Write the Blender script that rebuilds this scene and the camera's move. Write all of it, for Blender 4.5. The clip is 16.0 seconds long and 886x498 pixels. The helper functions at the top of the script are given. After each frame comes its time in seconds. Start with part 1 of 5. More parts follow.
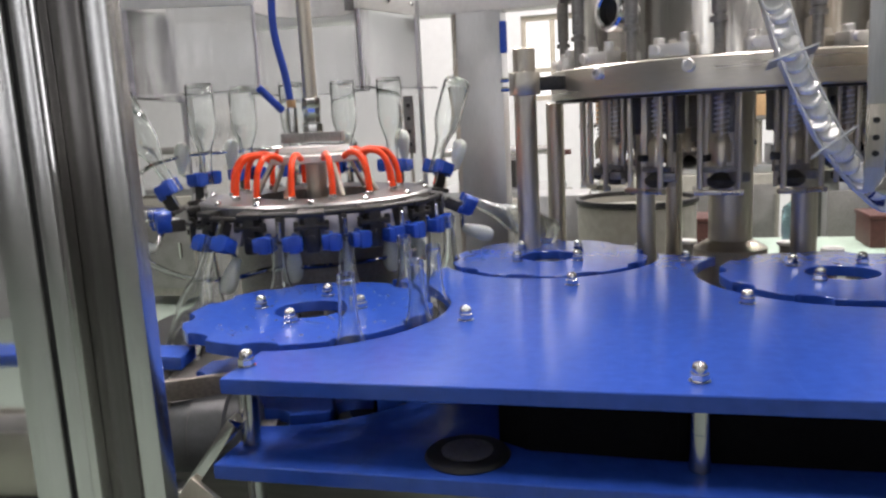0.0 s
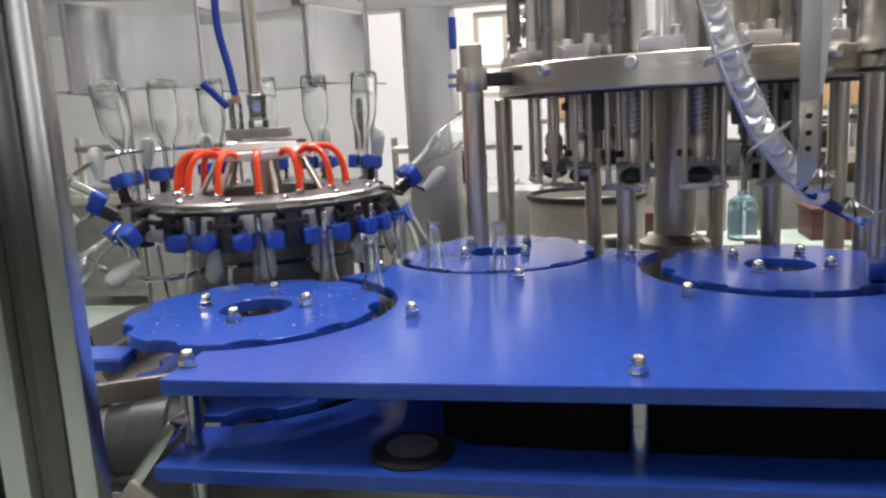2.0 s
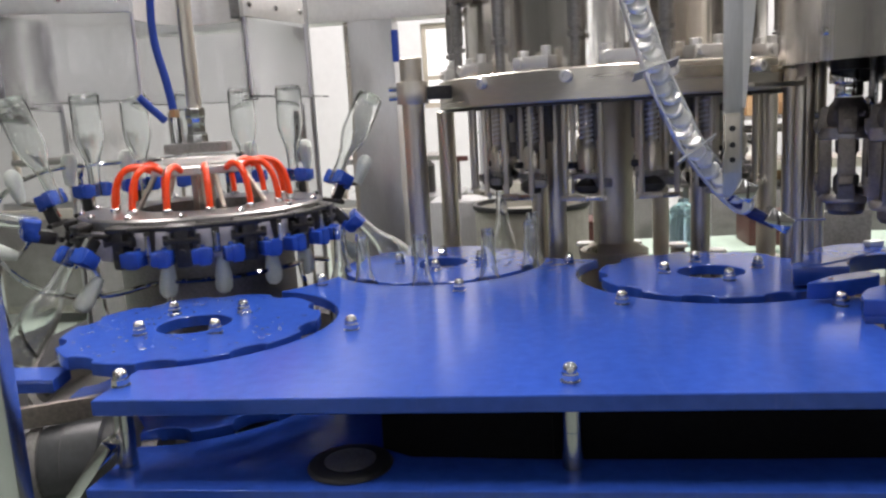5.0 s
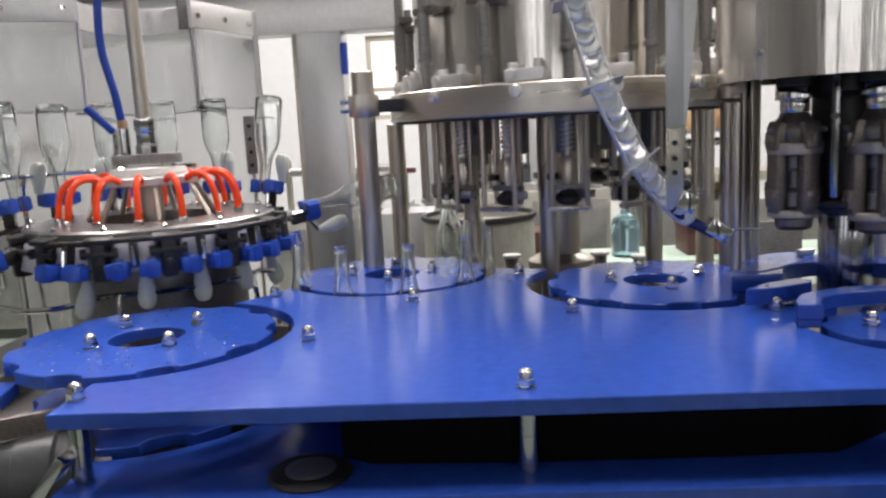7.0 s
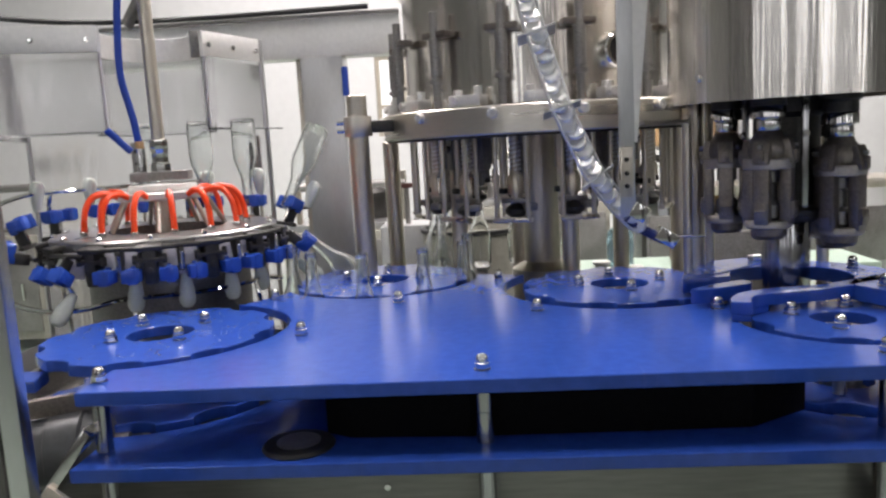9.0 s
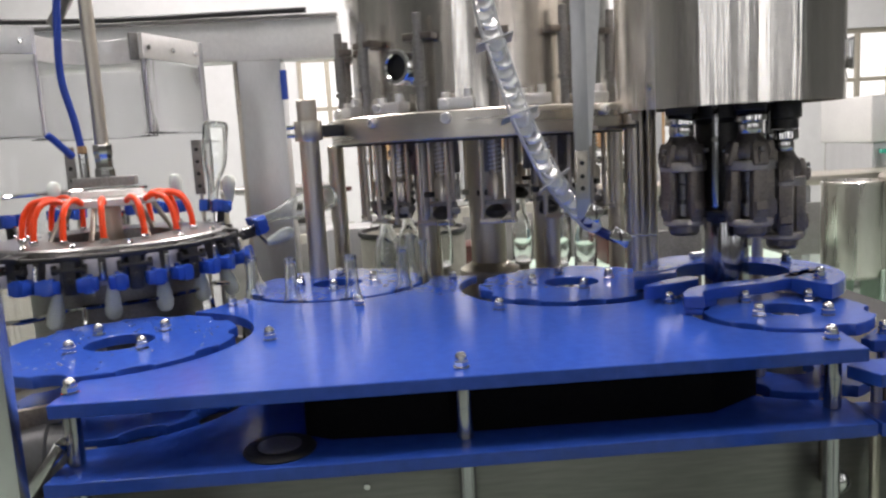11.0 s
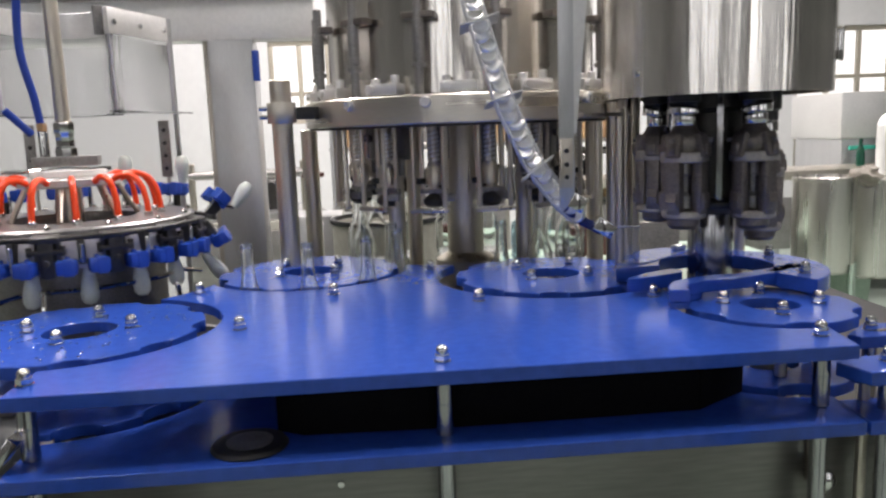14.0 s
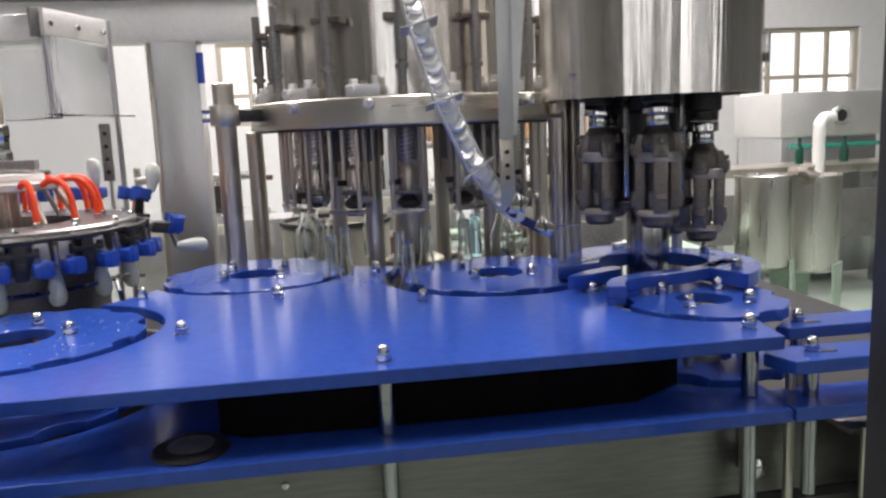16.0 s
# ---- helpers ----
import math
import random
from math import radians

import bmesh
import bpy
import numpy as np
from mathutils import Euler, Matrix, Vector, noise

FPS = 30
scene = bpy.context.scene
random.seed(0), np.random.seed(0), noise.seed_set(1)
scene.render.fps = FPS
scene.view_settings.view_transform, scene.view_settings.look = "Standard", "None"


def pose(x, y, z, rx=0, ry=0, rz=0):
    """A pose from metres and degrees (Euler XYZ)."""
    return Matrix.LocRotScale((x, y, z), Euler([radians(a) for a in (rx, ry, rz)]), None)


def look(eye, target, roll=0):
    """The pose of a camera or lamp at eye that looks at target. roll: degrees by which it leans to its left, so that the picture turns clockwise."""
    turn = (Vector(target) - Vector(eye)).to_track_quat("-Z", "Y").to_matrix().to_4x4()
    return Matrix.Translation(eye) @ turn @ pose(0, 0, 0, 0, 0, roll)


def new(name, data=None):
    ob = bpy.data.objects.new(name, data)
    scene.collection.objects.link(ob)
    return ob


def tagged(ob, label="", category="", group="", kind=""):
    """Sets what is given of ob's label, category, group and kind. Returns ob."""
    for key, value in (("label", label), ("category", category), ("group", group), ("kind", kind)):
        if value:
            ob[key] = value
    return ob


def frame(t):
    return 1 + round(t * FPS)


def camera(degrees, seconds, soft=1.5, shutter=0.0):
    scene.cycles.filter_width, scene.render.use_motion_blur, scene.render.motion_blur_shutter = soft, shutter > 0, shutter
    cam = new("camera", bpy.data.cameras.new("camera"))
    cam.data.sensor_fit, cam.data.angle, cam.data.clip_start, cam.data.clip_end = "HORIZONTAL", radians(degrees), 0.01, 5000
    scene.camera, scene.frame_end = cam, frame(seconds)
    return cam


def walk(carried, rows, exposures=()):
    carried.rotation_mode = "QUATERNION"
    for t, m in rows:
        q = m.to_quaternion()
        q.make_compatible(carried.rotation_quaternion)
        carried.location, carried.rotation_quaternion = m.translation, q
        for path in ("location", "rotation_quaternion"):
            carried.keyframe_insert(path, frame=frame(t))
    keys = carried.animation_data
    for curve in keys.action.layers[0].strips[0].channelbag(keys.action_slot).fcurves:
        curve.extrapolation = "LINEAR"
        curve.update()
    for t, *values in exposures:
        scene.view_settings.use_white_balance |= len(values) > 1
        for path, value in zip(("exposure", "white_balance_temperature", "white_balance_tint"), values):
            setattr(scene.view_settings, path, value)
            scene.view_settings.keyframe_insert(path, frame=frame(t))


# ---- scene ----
cam = camera(60.3, 16.0, soft=2.5, shutter=0.4)
PATH = [
    (0, (0.499, -0.826, 1.306), (0.02, 1.085, 0.966), -3.0),
    (0.5, (0.497, -0.83, 1.308), (0.02, 1.082, 0.964), -3.0),
    (1, (0.499, -0.831, 1.307), (0.027, 1.082, 0.962), -2.9),
    (1.5, (0.506, -0.828, 1.305), (0.089, 1.097, 0.955), -2.8),
    (2, (0.516, -0.822, 1.305), (0.147, 1.112, 0.949), -3.0),
    (2.5, (0.523, -0.819, 1.306), (0.185, 1.119, 0.945), -3.2),
    (3, (0.528, -0.819, 1.307), (0.202, 1.122, 0.952), -3.3),
    (3.5, (0.531, -0.823, 1.309), (0.215, 1.121, 0.957), -3.5),
    (4, (0.535, -0.826, 1.31), (0.245, 1.122, 0.959), -3.4),
    (6.5, (0.541, -0.842, 1.313), (0.377, 1.126, 0.997), -3.1),
    (7, (0.525, -0.854, 1.314), (0.425, 1.118, 0.998), -2.9),
    (7.5, (0.493, -0.879, 1.309), (0.471, 1.097, 0.998), -3.0),
    (8, (0.516, -0.917, 1.314), (0.453, 1.061, 1.028), -3.2),
    (8.5, (0.561, -0.967, 1.321), (0.446, 1.008, 1.022), -3.2),
    (9, (0.596, -1.009, 1.319), (0.463, 0.967, 1.043), -3.2),
    (9.5, (0.603, -1.035, 1.323), (0.45, 0.94, 1.049), -3.0),
    (10, (0.589, -1.04, 1.324), (0.516, 0.941, 1.06), -3.6),
    (10.2, (0.57, -1.042, 1.33), (0.536, 0.938, 1.048), -3.7),
    (12.3, (0.482, -1.013, 1.321), (0.632, 0.963, 1.048), -2.4),
    (12.5, (0.485, -1.006, 1.322), (0.628, 0.969, 1.039), -2.3),
    (13, (0.49, -0.993, 1.322), (0.63, 0.98, 1.024), -2.1),
    (13.5, (0.492, -0.987, 1.318), (0.641, 0.984, 1.01), -2.1),
    (14, (0.496, -0.988, 1.319), (0.656, 0.981, 1.007), -2.1),
    (14.5, (0.506, -0.996, 1.319), (0.707, 0.968, 1.004), -2.2),
    (15, (0.514, -1.004, 1.316), (0.75, 0.957, 1.005), -2.3),
    (15.5, (0.513, -1.006, 1.317), (0.77, 0.952, 1.004), -2.4),
    (16, (0.517, -1.006, 1.319), (0.792, 0.95, 1.006), -2.4),
]
walk(cam, [(t, look(eye, target, roll)) for t, eye, target, roll in PATH], exposures=[(0, 0.0, 6500, 15), (16, 0.0, 6500, 15)])


# ---------------------------------------------------------------- world and lamps
world = bpy.data.worlds.new("hall_daylight")
scene.world = world
world.use_nodes = True
wn = world.node_tree
sky = wn.nodes.new("ShaderNodeTexSky")
sky.sky_type = 'NISHITA'
sky.sun_disc = False
sky.sun_elevation = radians(38)
sky.sun_rotation = radians(140)
bg = wn.nodes["Background"]
bg.inputs["Strength"].default_value = 0.12
wn.links.new(sky.outputs["Color"], bg.inputs["Color"])

LAMP_POWER = {0.45: 54, 2.8: 104, 5.2: 68}


def ceiling_lamp(x, y, z, sx, sy, power):
    data = bpy.data.lights.new("ceiling_lamp_light", 'AREA')
    data.shape, data.size, data.size_y, data.energy = 'RECTANGLE', sx, sy, power
    data.color = (1.0, 0.95, 0.92)
    ob = new("ceiling_lamp_light", data)
    ob.matrix_world = pose(x, y, z)
    return ob


# ---------------------------------------------------------------- materials
def shader(name):
    m = bpy.data.materials.new(name)
    m.use_nodes = True
    nt = m.node_tree
    return m, nt, nt.nodes["Principled BSDF"]


def node(nt, kind, **inputs):
    n = nt.nodes.new(kind)
    for k, v in inputs.items():
        n.inputs[k.replace("_", " ")].default_value = v
    return n


def coords(nt, scale=(1, 1, 1)):
    tc = nt.nodes.new("ShaderNodeTexCoord")
    mp = nt.nodes.new("ShaderNodeMapping")
    mp.inputs["Scale"].default_value = scale
    nt.links.new(tc.outputs["Object"], mp.inputs["Vector"])
    return mp.outputs["Vector"]


def ramp(nt, fac, stops):
    r = nt.nodes.new("ShaderNodeValToRGB")
    els = r.color_ramp.elements
    while len(els) < len(stops):
        els.new(0.5)
    for e, (p, c) in zip(els, stops):
        e.position, e.color = p, (*c, 1) if len(c) == 3 else c
    nt.links.new(fac, r.inputs["Fac"])
    return r.outputs["Color"]


def plain(name, color, rough=0.5, metal=0.0, vary=0.12, scale=30.0, bump=0.05, spec=0.5, stretch=(1, 1, 1), rvary=0.15):
    """A surface with fine grain and broad uneven wear."""
    m, nt, p = shader(name)
    v = coords(nt, stretch)
    fine = node(nt, "ShaderNodeTexNoise", Scale=scale * 6, Detail=3.0)
    broad = node(nt, "ShaderNodeTexNoise", Scale=scale * 0.25, Detail=4.0)
    nt.links.new(v, fine.inputs["Vector"])
    nt.links.new(v, broad.inputs["Vector"])
    mix = nt.nodes.new("ShaderNodeMath")
    mix.operation = 'ADD'
    nt.links.new(fine.outputs["Fac"], mix.inputs[0])
    nt.links.new(broad.outputs["Fac"], mix.inputs[1])
    half = nt.nodes.new("ShaderNodeMath")
    half.operation = 'MULTIPLY'
    half.inputs[1].default_value = 0.5
    nt.links.new(mix.outputs[0], half.inputs[0])
    lo = tuple(c * (1 - vary) for c in color)
    hi = tuple(min(1, c * (1 + vary)) for c in color)
    nt.links.new(ramp(nt, half.outputs[0], [(0.35, lo), (0.65, hi)]), p.inputs["Base Color"])
    rr = nt.nodes.new("ShaderNodeMapRange")
    rr.inputs["From Min"].default_value, rr.inputs["From Max"].default_value = 0.3, 0.7
    rr.inputs["To Min"].default_value, rr.inputs["To Max"].default_value = rough * (1 - rvary), min(1, rough * (1 + rvary))
    nt.links.new(broad.outputs["Fac"], rr.inputs["Value"])
    nt.links.new(rr.outputs["Result"], p.inputs["Roughness"])
    p.inputs["Metallic"].default_value = metal
    p.inputs["Specular IOR Level"].default_value = spec
    if bump:
        b = node(nt, "ShaderNodeBump", Strength=bump, Distance=0.001)
        nt.links.new(fine.outputs["Fac"], b.inputs["Height"])
        nt.links.new(b.outputs["Normal"], p.inputs["Normal"])
    return m


def glassy(name, color, ior, rough=0.0):
    m, nt, p = shader(name)
    p.inputs["Base Color"].default_value = (*color, 1)
    p.inputs["Transmission Weight"].default_value = 1.0
    p.inputs["IOR"].default_value = ior
    v = coords(nt)
    n = node(nt, "ShaderNodeTexNoise", Scale=18.0, Detail=2.0)
    nt.links.new(v, n.inputs["Vector"])
    rr = nt.nodes.new("ShaderNodeMapRange")
    rr.inputs["To Min"].default_value, rr.inputs["To Max"].default_value = rough, rough + 0.06
    nt.links.new(n.outputs["Fac"], rr.inputs["Value"])
    nt.links.new(rr.outputs["Result"], p.inputs["Roughness"])
    return m


def glowing(name, color, strength):
    m, nt, p = shader(name)
    p.inputs["Base Color"].default_value = (0.9, 0.9, 0.9, 1)
    p.inputs["Emission Color"].default_value = (*color, 1)
    p.inputs["Emission Strength"].default_value = strength
    return m


BLUE = plain("blue_nylon", (0.026, 0.083, 0.435), 0.18, 0, 0.14, 9, 0.06, 0.5)


def scuffed(m, strength):
    """Fine scratches and pale scuffs laid into the gloss and the colour of a material."""
    nt = m.node_tree
    p = nt.nodes["Principled BSDF"]
    rough_in, color_in = p.inputs["Roughness"].links[0].from_socket, p.inputs["Base Color"].links[0].from_socket
    total = None
    for turn, stretch in ((0.5, (4, 90, 4)), (2.1, (70, 3, 4))):
        tc = nt.nodes.new("ShaderNodeTexCoord")
        mp = nt.nodes.new("ShaderNodeMapping")
        mp.inputs["Rotation"].default_value = (0, 0, turn)
        mp.inputs["Scale"].default_value = stretch
        nt.links.new(tc.outputs["Object"], mp.inputs["Vector"])
        n = node(nt, "ShaderNodeTexNoise", Scale=2.6, Detail=4.0)
        nt.links.new(mp.outputs["Vector"], n.inputs["Vector"])
        rr = nt.nodes.new("ShaderNodeMapRange")
        rr.inputs["From Min"].default_value, rr.inputs["From Max"].default_value = 0.62, 0.72
        nt.links.new(n.outputs["Fac"], rr.inputs["Value"])
        if total is None:
            total = rr.outputs["Result"]
        else:
            add = nt.nodes.new("ShaderNodeMath")
            add.operation = 'MAXIMUM'
            nt.links.new(total, add.inputs[0])
            nt.links.new(rr.outputs["Result"], add.inputs[1])
            total = add.outputs[0]
    k = nt.nodes.new("ShaderNodeMath")
    k.operation = 'MULTIPLY_ADD'
    k.inputs[1].default_value = strength
    nt.links.new(total, k.inputs[0])
    nt.links.new(rough_in, k.inputs[2])
    nt.links.new(k.outputs[0], p.inputs["Roughness"])
    mx = nt.nodes.new("ShaderNodeMix")
    mx.data_type = 'RGBA'
    f = nt.nodes.new("ShaderNodeMath")
    f.operation = 'MULTIPLY'
    f.inputs[1].default_value = 0.025
    nt.links.new(total, f.inputs[0])
    nt.links.new(f.outputs[0], mx.inputs["Factor"])
    nt.links.new(color_in, mx.inputs["A"])
    mx.inputs["B"].default_value = (0.25, 0.32, 0.62, 1)
    nt.links.new(mx.outputs["Result"], p.inputs["Base Color"])


scuffed(BLUE, 0.07)
STEEL = plain("brushed_steel", (0.62, 0.57, 0.49), 0.36, 1.0, 0.10, 14, 0.05, stretch=(6, 6, 0.4), rvary=0.35)
STEEL_H = plain("turned_steel", (0.68, 0.64, 0.57), 0.32, 1.0, 0.08, 14, 0.05, stretch=(0.6, 0.6, 8), rvary=0.3)
CHROME = plain("polished_steel", (0.70, 0.69, 0.67), 0.07, 1.0, 0.06, 40, 0.02)
FRAME = plain("satin_steel_tube", (0.60, 0.60, 0.60), 0.36, 1.0, 0.08, 10, 0.05, stretch=(5, 5, 0.5))
DARKSTEEL = plain("dark_polished_steel", (0.16, 0.15, 0.145), 0.20, 0.8, 0.15, 8, 0.04, stretch=(5, 5, 0.3))
CAST = plain("grey_cast_metal", (0.27, 0.26, 0.25), 0.42, 0.75, 0.25, 30, 0.2)
IRON = plain("dark_oiled_metal", (0.05, 0.048, 0.045), 0.42, 0.6, 0.3, 30, 0.2)
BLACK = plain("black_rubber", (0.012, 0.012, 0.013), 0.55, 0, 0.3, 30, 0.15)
ORANGE = plain("orange_tube", (0.95, 0.075, 0.012), 0.30, 0, 0.06, 20, 0.02)
SILICONE = plain("milky_silicone", (0.74, 0.79, 0.73), 0.45, 0, 0.08, 40, 0.1)
WHITE = plain("white_plastic", (0.78, 0.78, 0.75), 0.40, 0, 0.05, 30, 0.05)
HOSE = plain("blue_hose", (0.01, 0.05, 0.34), 0.35, 0, 0.1, 30, 0.05)
CAPS = plain("tin_caps", (0.84, 0.84, 0.83), 0.40, 0.8, 0.1, 60, 0.05)
GREEN_FLOOR = plain("green_epoxy_floor", (0.35, 0.42, 0.36), 0.35, 0, 0.10, 1.2, 0.03)
WALL = plain("white_wall_paint", (0.68, 0.68, 0.68), 0.7, 0, 0.04, 2.0, 0.05)
GREY_WALL = plain("grey_wall_paint", (0.22, 0.22, 0.22), 0.7, 0, 0.15, 1.0, 0.05)
CEIL = plain("ceiling_paint", (0.62, 0.62, 0.62), 0.8, 0, 0.04, 2.0, 0.05)
DARKPOST = plain("dark_painted_post", (0.05, 0.05, 0.055), 0.4, 0.3, 0.2, 8, 0.05)
MOTOR = plain("grey_motor_paint", (0.06, 0.063, 0.066), 0.35, 0.1, 0.2, 20, 0.1)
TEAL = plain("teal_plastic", (0.02, 0.25, 0.18), 0.4, 0, 0.2, 20, 0.05)
GREEN_GLASS = plain("dark_green_glass", (0.006, 0.05, 0.03), 0.15, 0, 0.1, 20, 0)
MAROON = plain("maroon_paint", (0.07, 0.025, 0.02), 0.5, 0, 0.25, 8, 0.1)
CARD = plain("cardboard", (0.42, 0.27, 0.14), 0.8, 0, 0.15, 10, 0.1)


def wavy(name, color, rough):
    """Rolled sheet steel whose surface wavers a little across the rolling."""
    m = plain(name, color, rough, 1.0, 0.10, 14, 0.0, stretch=(6, 6, 0.4), rvary=0.35)
    nt = m.node_tree
    p = nt.nodes["Principled BSDF"]
    v = coords(nt, (1, 1, 0.04))
    n = node(nt, "ShaderNodeTexNoise", Scale=34.0, Detail=3.0)
    nt.links.new(v, n.inputs["Vector"])
    b = node(nt, "ShaderNodeBump", Strength=0.55, Distance=0.004)
    nt.links.new(n.outputs["Fac"], b.inputs["Height"])
    nt.links.new(b.outputs["Normal"], p.inputs["Normal"])
    return m


# near-black, only for the sheet that imitates shade between the guide plates
GAP_SHADE = plain("gap_shade_black", (0.004, 0.004, 0.005), 0.9, 0, 0.3, 20, 0.05, spec=0.1)
PANEL = plain("dull_stainless_panel", (0.25, 0.245, 0.23), 0.45, 1.0, 0.15, 5, 0.05, stretch=(0.5, 5, 5))
RINGMETAL = plain("worn_ring_metal", (0.42, 0.39, 0.36), 0.40, 0.8, 0.2, 30, 0.1)
HEADMETAL = plain("oily_head_metal", (0.20, 0.175, 0.155), 0.36, 0.8, 0.3, 30, 0.2)
DRUM_PAINT = plain("beige_drum_paint", (0.30, 0.29, 0.25), 0.5, 0, 0.15, 6, 0.08)
SHEET = wavy("rolled_sheet_steel", (0.84, 0.80, 0.74), 0.20)
PALE_GREEN = plain("pale_green_paint", (0.36, 0.46, 0.38), 0.4, 0, 0.12, 6, 0.05)
TANK_STEEL = wavy("dull_tank_steel", (0.58, 0.56, 0.52), 0.34)
NAVY = plain("navy_plastic", (0.008, 0.020, 0.13), 0.4, 0, 0.1, 30, 0.05)
BRIGHT = plain("bright_satin_steel", (0.80, 0.79, 0.77), 0.42, 0.85, 0.06, 14, 0.04)
RING = plain("wet_ring_steel", (0.36, 0.35, 0.34), 0.30, 0.9, 0.25, 20, 0.15)
# deck colour taken down to near-black to carry the shade under the plates
DECK = plain("shade_black_deck", (0.015, 0.015, 0.015), 0.75, 0.0, 0.3, 4, 0.1)
GLASS = glassy("bottle_glass", (0.97, 0.99, 0.98), 1.48)
ACRYLIC = glassy("clear_acrylic", (0.98, 0.985, 0.985), 1.45, 0.02)
WET_ACRYLIC = glassy("wet_acrylic", (0.85, 0.855, 0.86), 1.45, 0.08)


def streaked(m, strength):
    """Water runs down the sheet: a fine relief drawn out along the vertical."""
    nt = m.node_tree
    n = node(nt, "ShaderNodeTexNoise", Scale=30.0, Detail=3.0)
    nt.links.new(coords(nt, (1, 1, 0.18)), n.inputs["Vector"])
    bump = nt.nodes.new("ShaderNodeBump")
    bump.inputs["Strength"].default_value = strength
    bump.inputs["Distance"].default_value = 0.004
    nt.links.new(n.outputs["Fac"], bump.inputs["Height"])
    nt.links.new(bump.outputs["Normal"], nt.nodes["Principled BSDF"].inputs["Normal"])


streaked(WET_ACRYLIC, 0.5)
streaked(GLASS, 0.12)
WATER_BLUE = glassy("pale_blue_bottle", (0.55, 0.80, 0.95), 1.3, 0.15)
GALVANISED = plain("galvanised_wire", (0.72, 0.72, 0.72), 0.36, 1.0, 0.12, 40, 0.05)
DAY = glowing("window_daylight", (0.95, 0.98, 1.0), 1.75)
FAR_DAY = glowing("far_window_daylight", (1.0, 0.98, 0.94), 0.88)
WINDOW_PAINT = plain("beige_window_paint", (0.42, 0.38, 0.31), 0.6, 0, 0.12, 6, 0.05)
POST = plain("half_polished_post_steel", (0.74, 0.73, 0.72), 0.24, 1.0, 0.08, 10, 0.05, stretch=(5, 5, 0.4))
MILKY = plain("milky_grey_plastic", (0.46, 0.45, 0.49), 0.30, 0, 0.12, 20, 0.05)
COLUMN = plain("drawn_steel_column", (0.42, 0.42, 0.43), 0.17, 1.0, 0.25, 14, 0.05, stretch=(9, 9, 0.2), rvary=0.4)
TUBE = glowing("lamp_tube", (1.0, 0.97, 0.93), 6.0)


# ---------------------------------------------------------------- mesh helpers
def link_mesh(name, bm, material, smooth=True):
    me = bpy.data.meshes.new(name)
    bmesh.ops.recalc_face_normals(bm, faces=bm.faces[:])
    bm.to_mesh(me)
    bm.free()
    me.materials.append(material)
    if smooth:
        for poly in me.polygons:
            poly.use_smooth = True
        me.set_sharp_from_angle(angle=radians(35))
    return me


def part(name, bm, material, parent, label="", m=None):
    """One mesh object under a thing or a part. bm may also be a ready mesh."""
    me = bm if isinstance(bm, bpy.types.Mesh) else link_mesh(name, bm, material)
    ob = new(name, me)
    ob.parent = parent
    if m is not None:
        ob.matrix_basis = m
    if label:
        ob["label"] = label
    return ob


def thing(name, label, category, group="", kind="", m=None):
    ob = new(name)
    ob.empty_display_size = 0.05
    if m is not None:
        ob.matrix_basis = m
    return tagged(ob, label, category, group, kind)


def solid(name, bm, material, label, category="", group="", kind="", m=None):
    ob = new(name, bm if isinstance(bm, bpy.types.Mesh) else link_mesh(name, bm, material))
    if m is not None:
        ob.matrix_basis = m
    return tagged(ob, label, category, group, kind)


def lathe(profile, seg=32, bm=None, at=None, close=False):
    """Turns a profile of (radius, height) round z."""
    bm = bm or bmesh.new()
    at = at or Matrix()
    rings = []
    for r, z in profile:
        if r < 1e-6:
            rings.append([bm.verts.new(at @ Vector((0, 0, z)))])
        else:
            rings.append([bm.verts.new(at @ Vector((r * math.cos(2 * math.pi * i / seg), r * math.sin(2 * math.pi * i / seg), z))) for i in range(seg)])
    pairs = list(zip(rings, rings[1:]))
    if close:
        pairs.append((rings[-1], rings[0]))
    for a, b in pairs:
        for i in range(seg):
            j = (i + 1) % seg
            vs = [a[i % len(a)], a[j % len(a)], b[j % len(b)], b[i % len(b)]]
            vs = list(dict.fromkeys(vs))
            if len(vs) > 2:
                bm.faces.new(vs)
    if not close:
        for ring in (rings[0], rings[-1]):
            if len(ring) > 2:
                bm.faces.new(ring)
    return bm


def rod(a, b, r, seg=16, bm=None, chamfer=0.0):
    a, b = Vector(a), Vector(b)
    h = (b - a).length
    at = Matrix.Translation(a) @ (b - a).to_track_quat("Z", "Y").to_matrix().to_4x4()
    c = chamfer or min(r, h) * 0.12
    return lathe([(0, 0), (r - c, 0), (r, c), (r, h - c), (r - c, h), (0, h)], seg, bm, at)


def box(sx, sy, sz, at=None, bevel=0.002, bm=None):
    """A bevelled box round its middle."""
    out = bm or bmesh.new()
    b = bmesh.new()
    bmesh.ops.create_cube(b, size=1, matrix=Matrix.Diagonal((sx, sy, sz, 1)))
    if bevel:
        bmesh.ops.bevel(b, geom=b.edges[:], offset=min(bevel, 0.45 * min(sx, sy, sz)), segments=2, affect='EDGES', profile=0.6)
    b.transform(at or Matrix())
    return join(out, b)


def join(bm, other):
    tmp = bpy.data.meshes.new("tmp")
    other.to_mesh(tmp)
    other.free()
    bm.from_mesh(tmp)
    bpy.data.meshes.remove(tmp)
    return bm


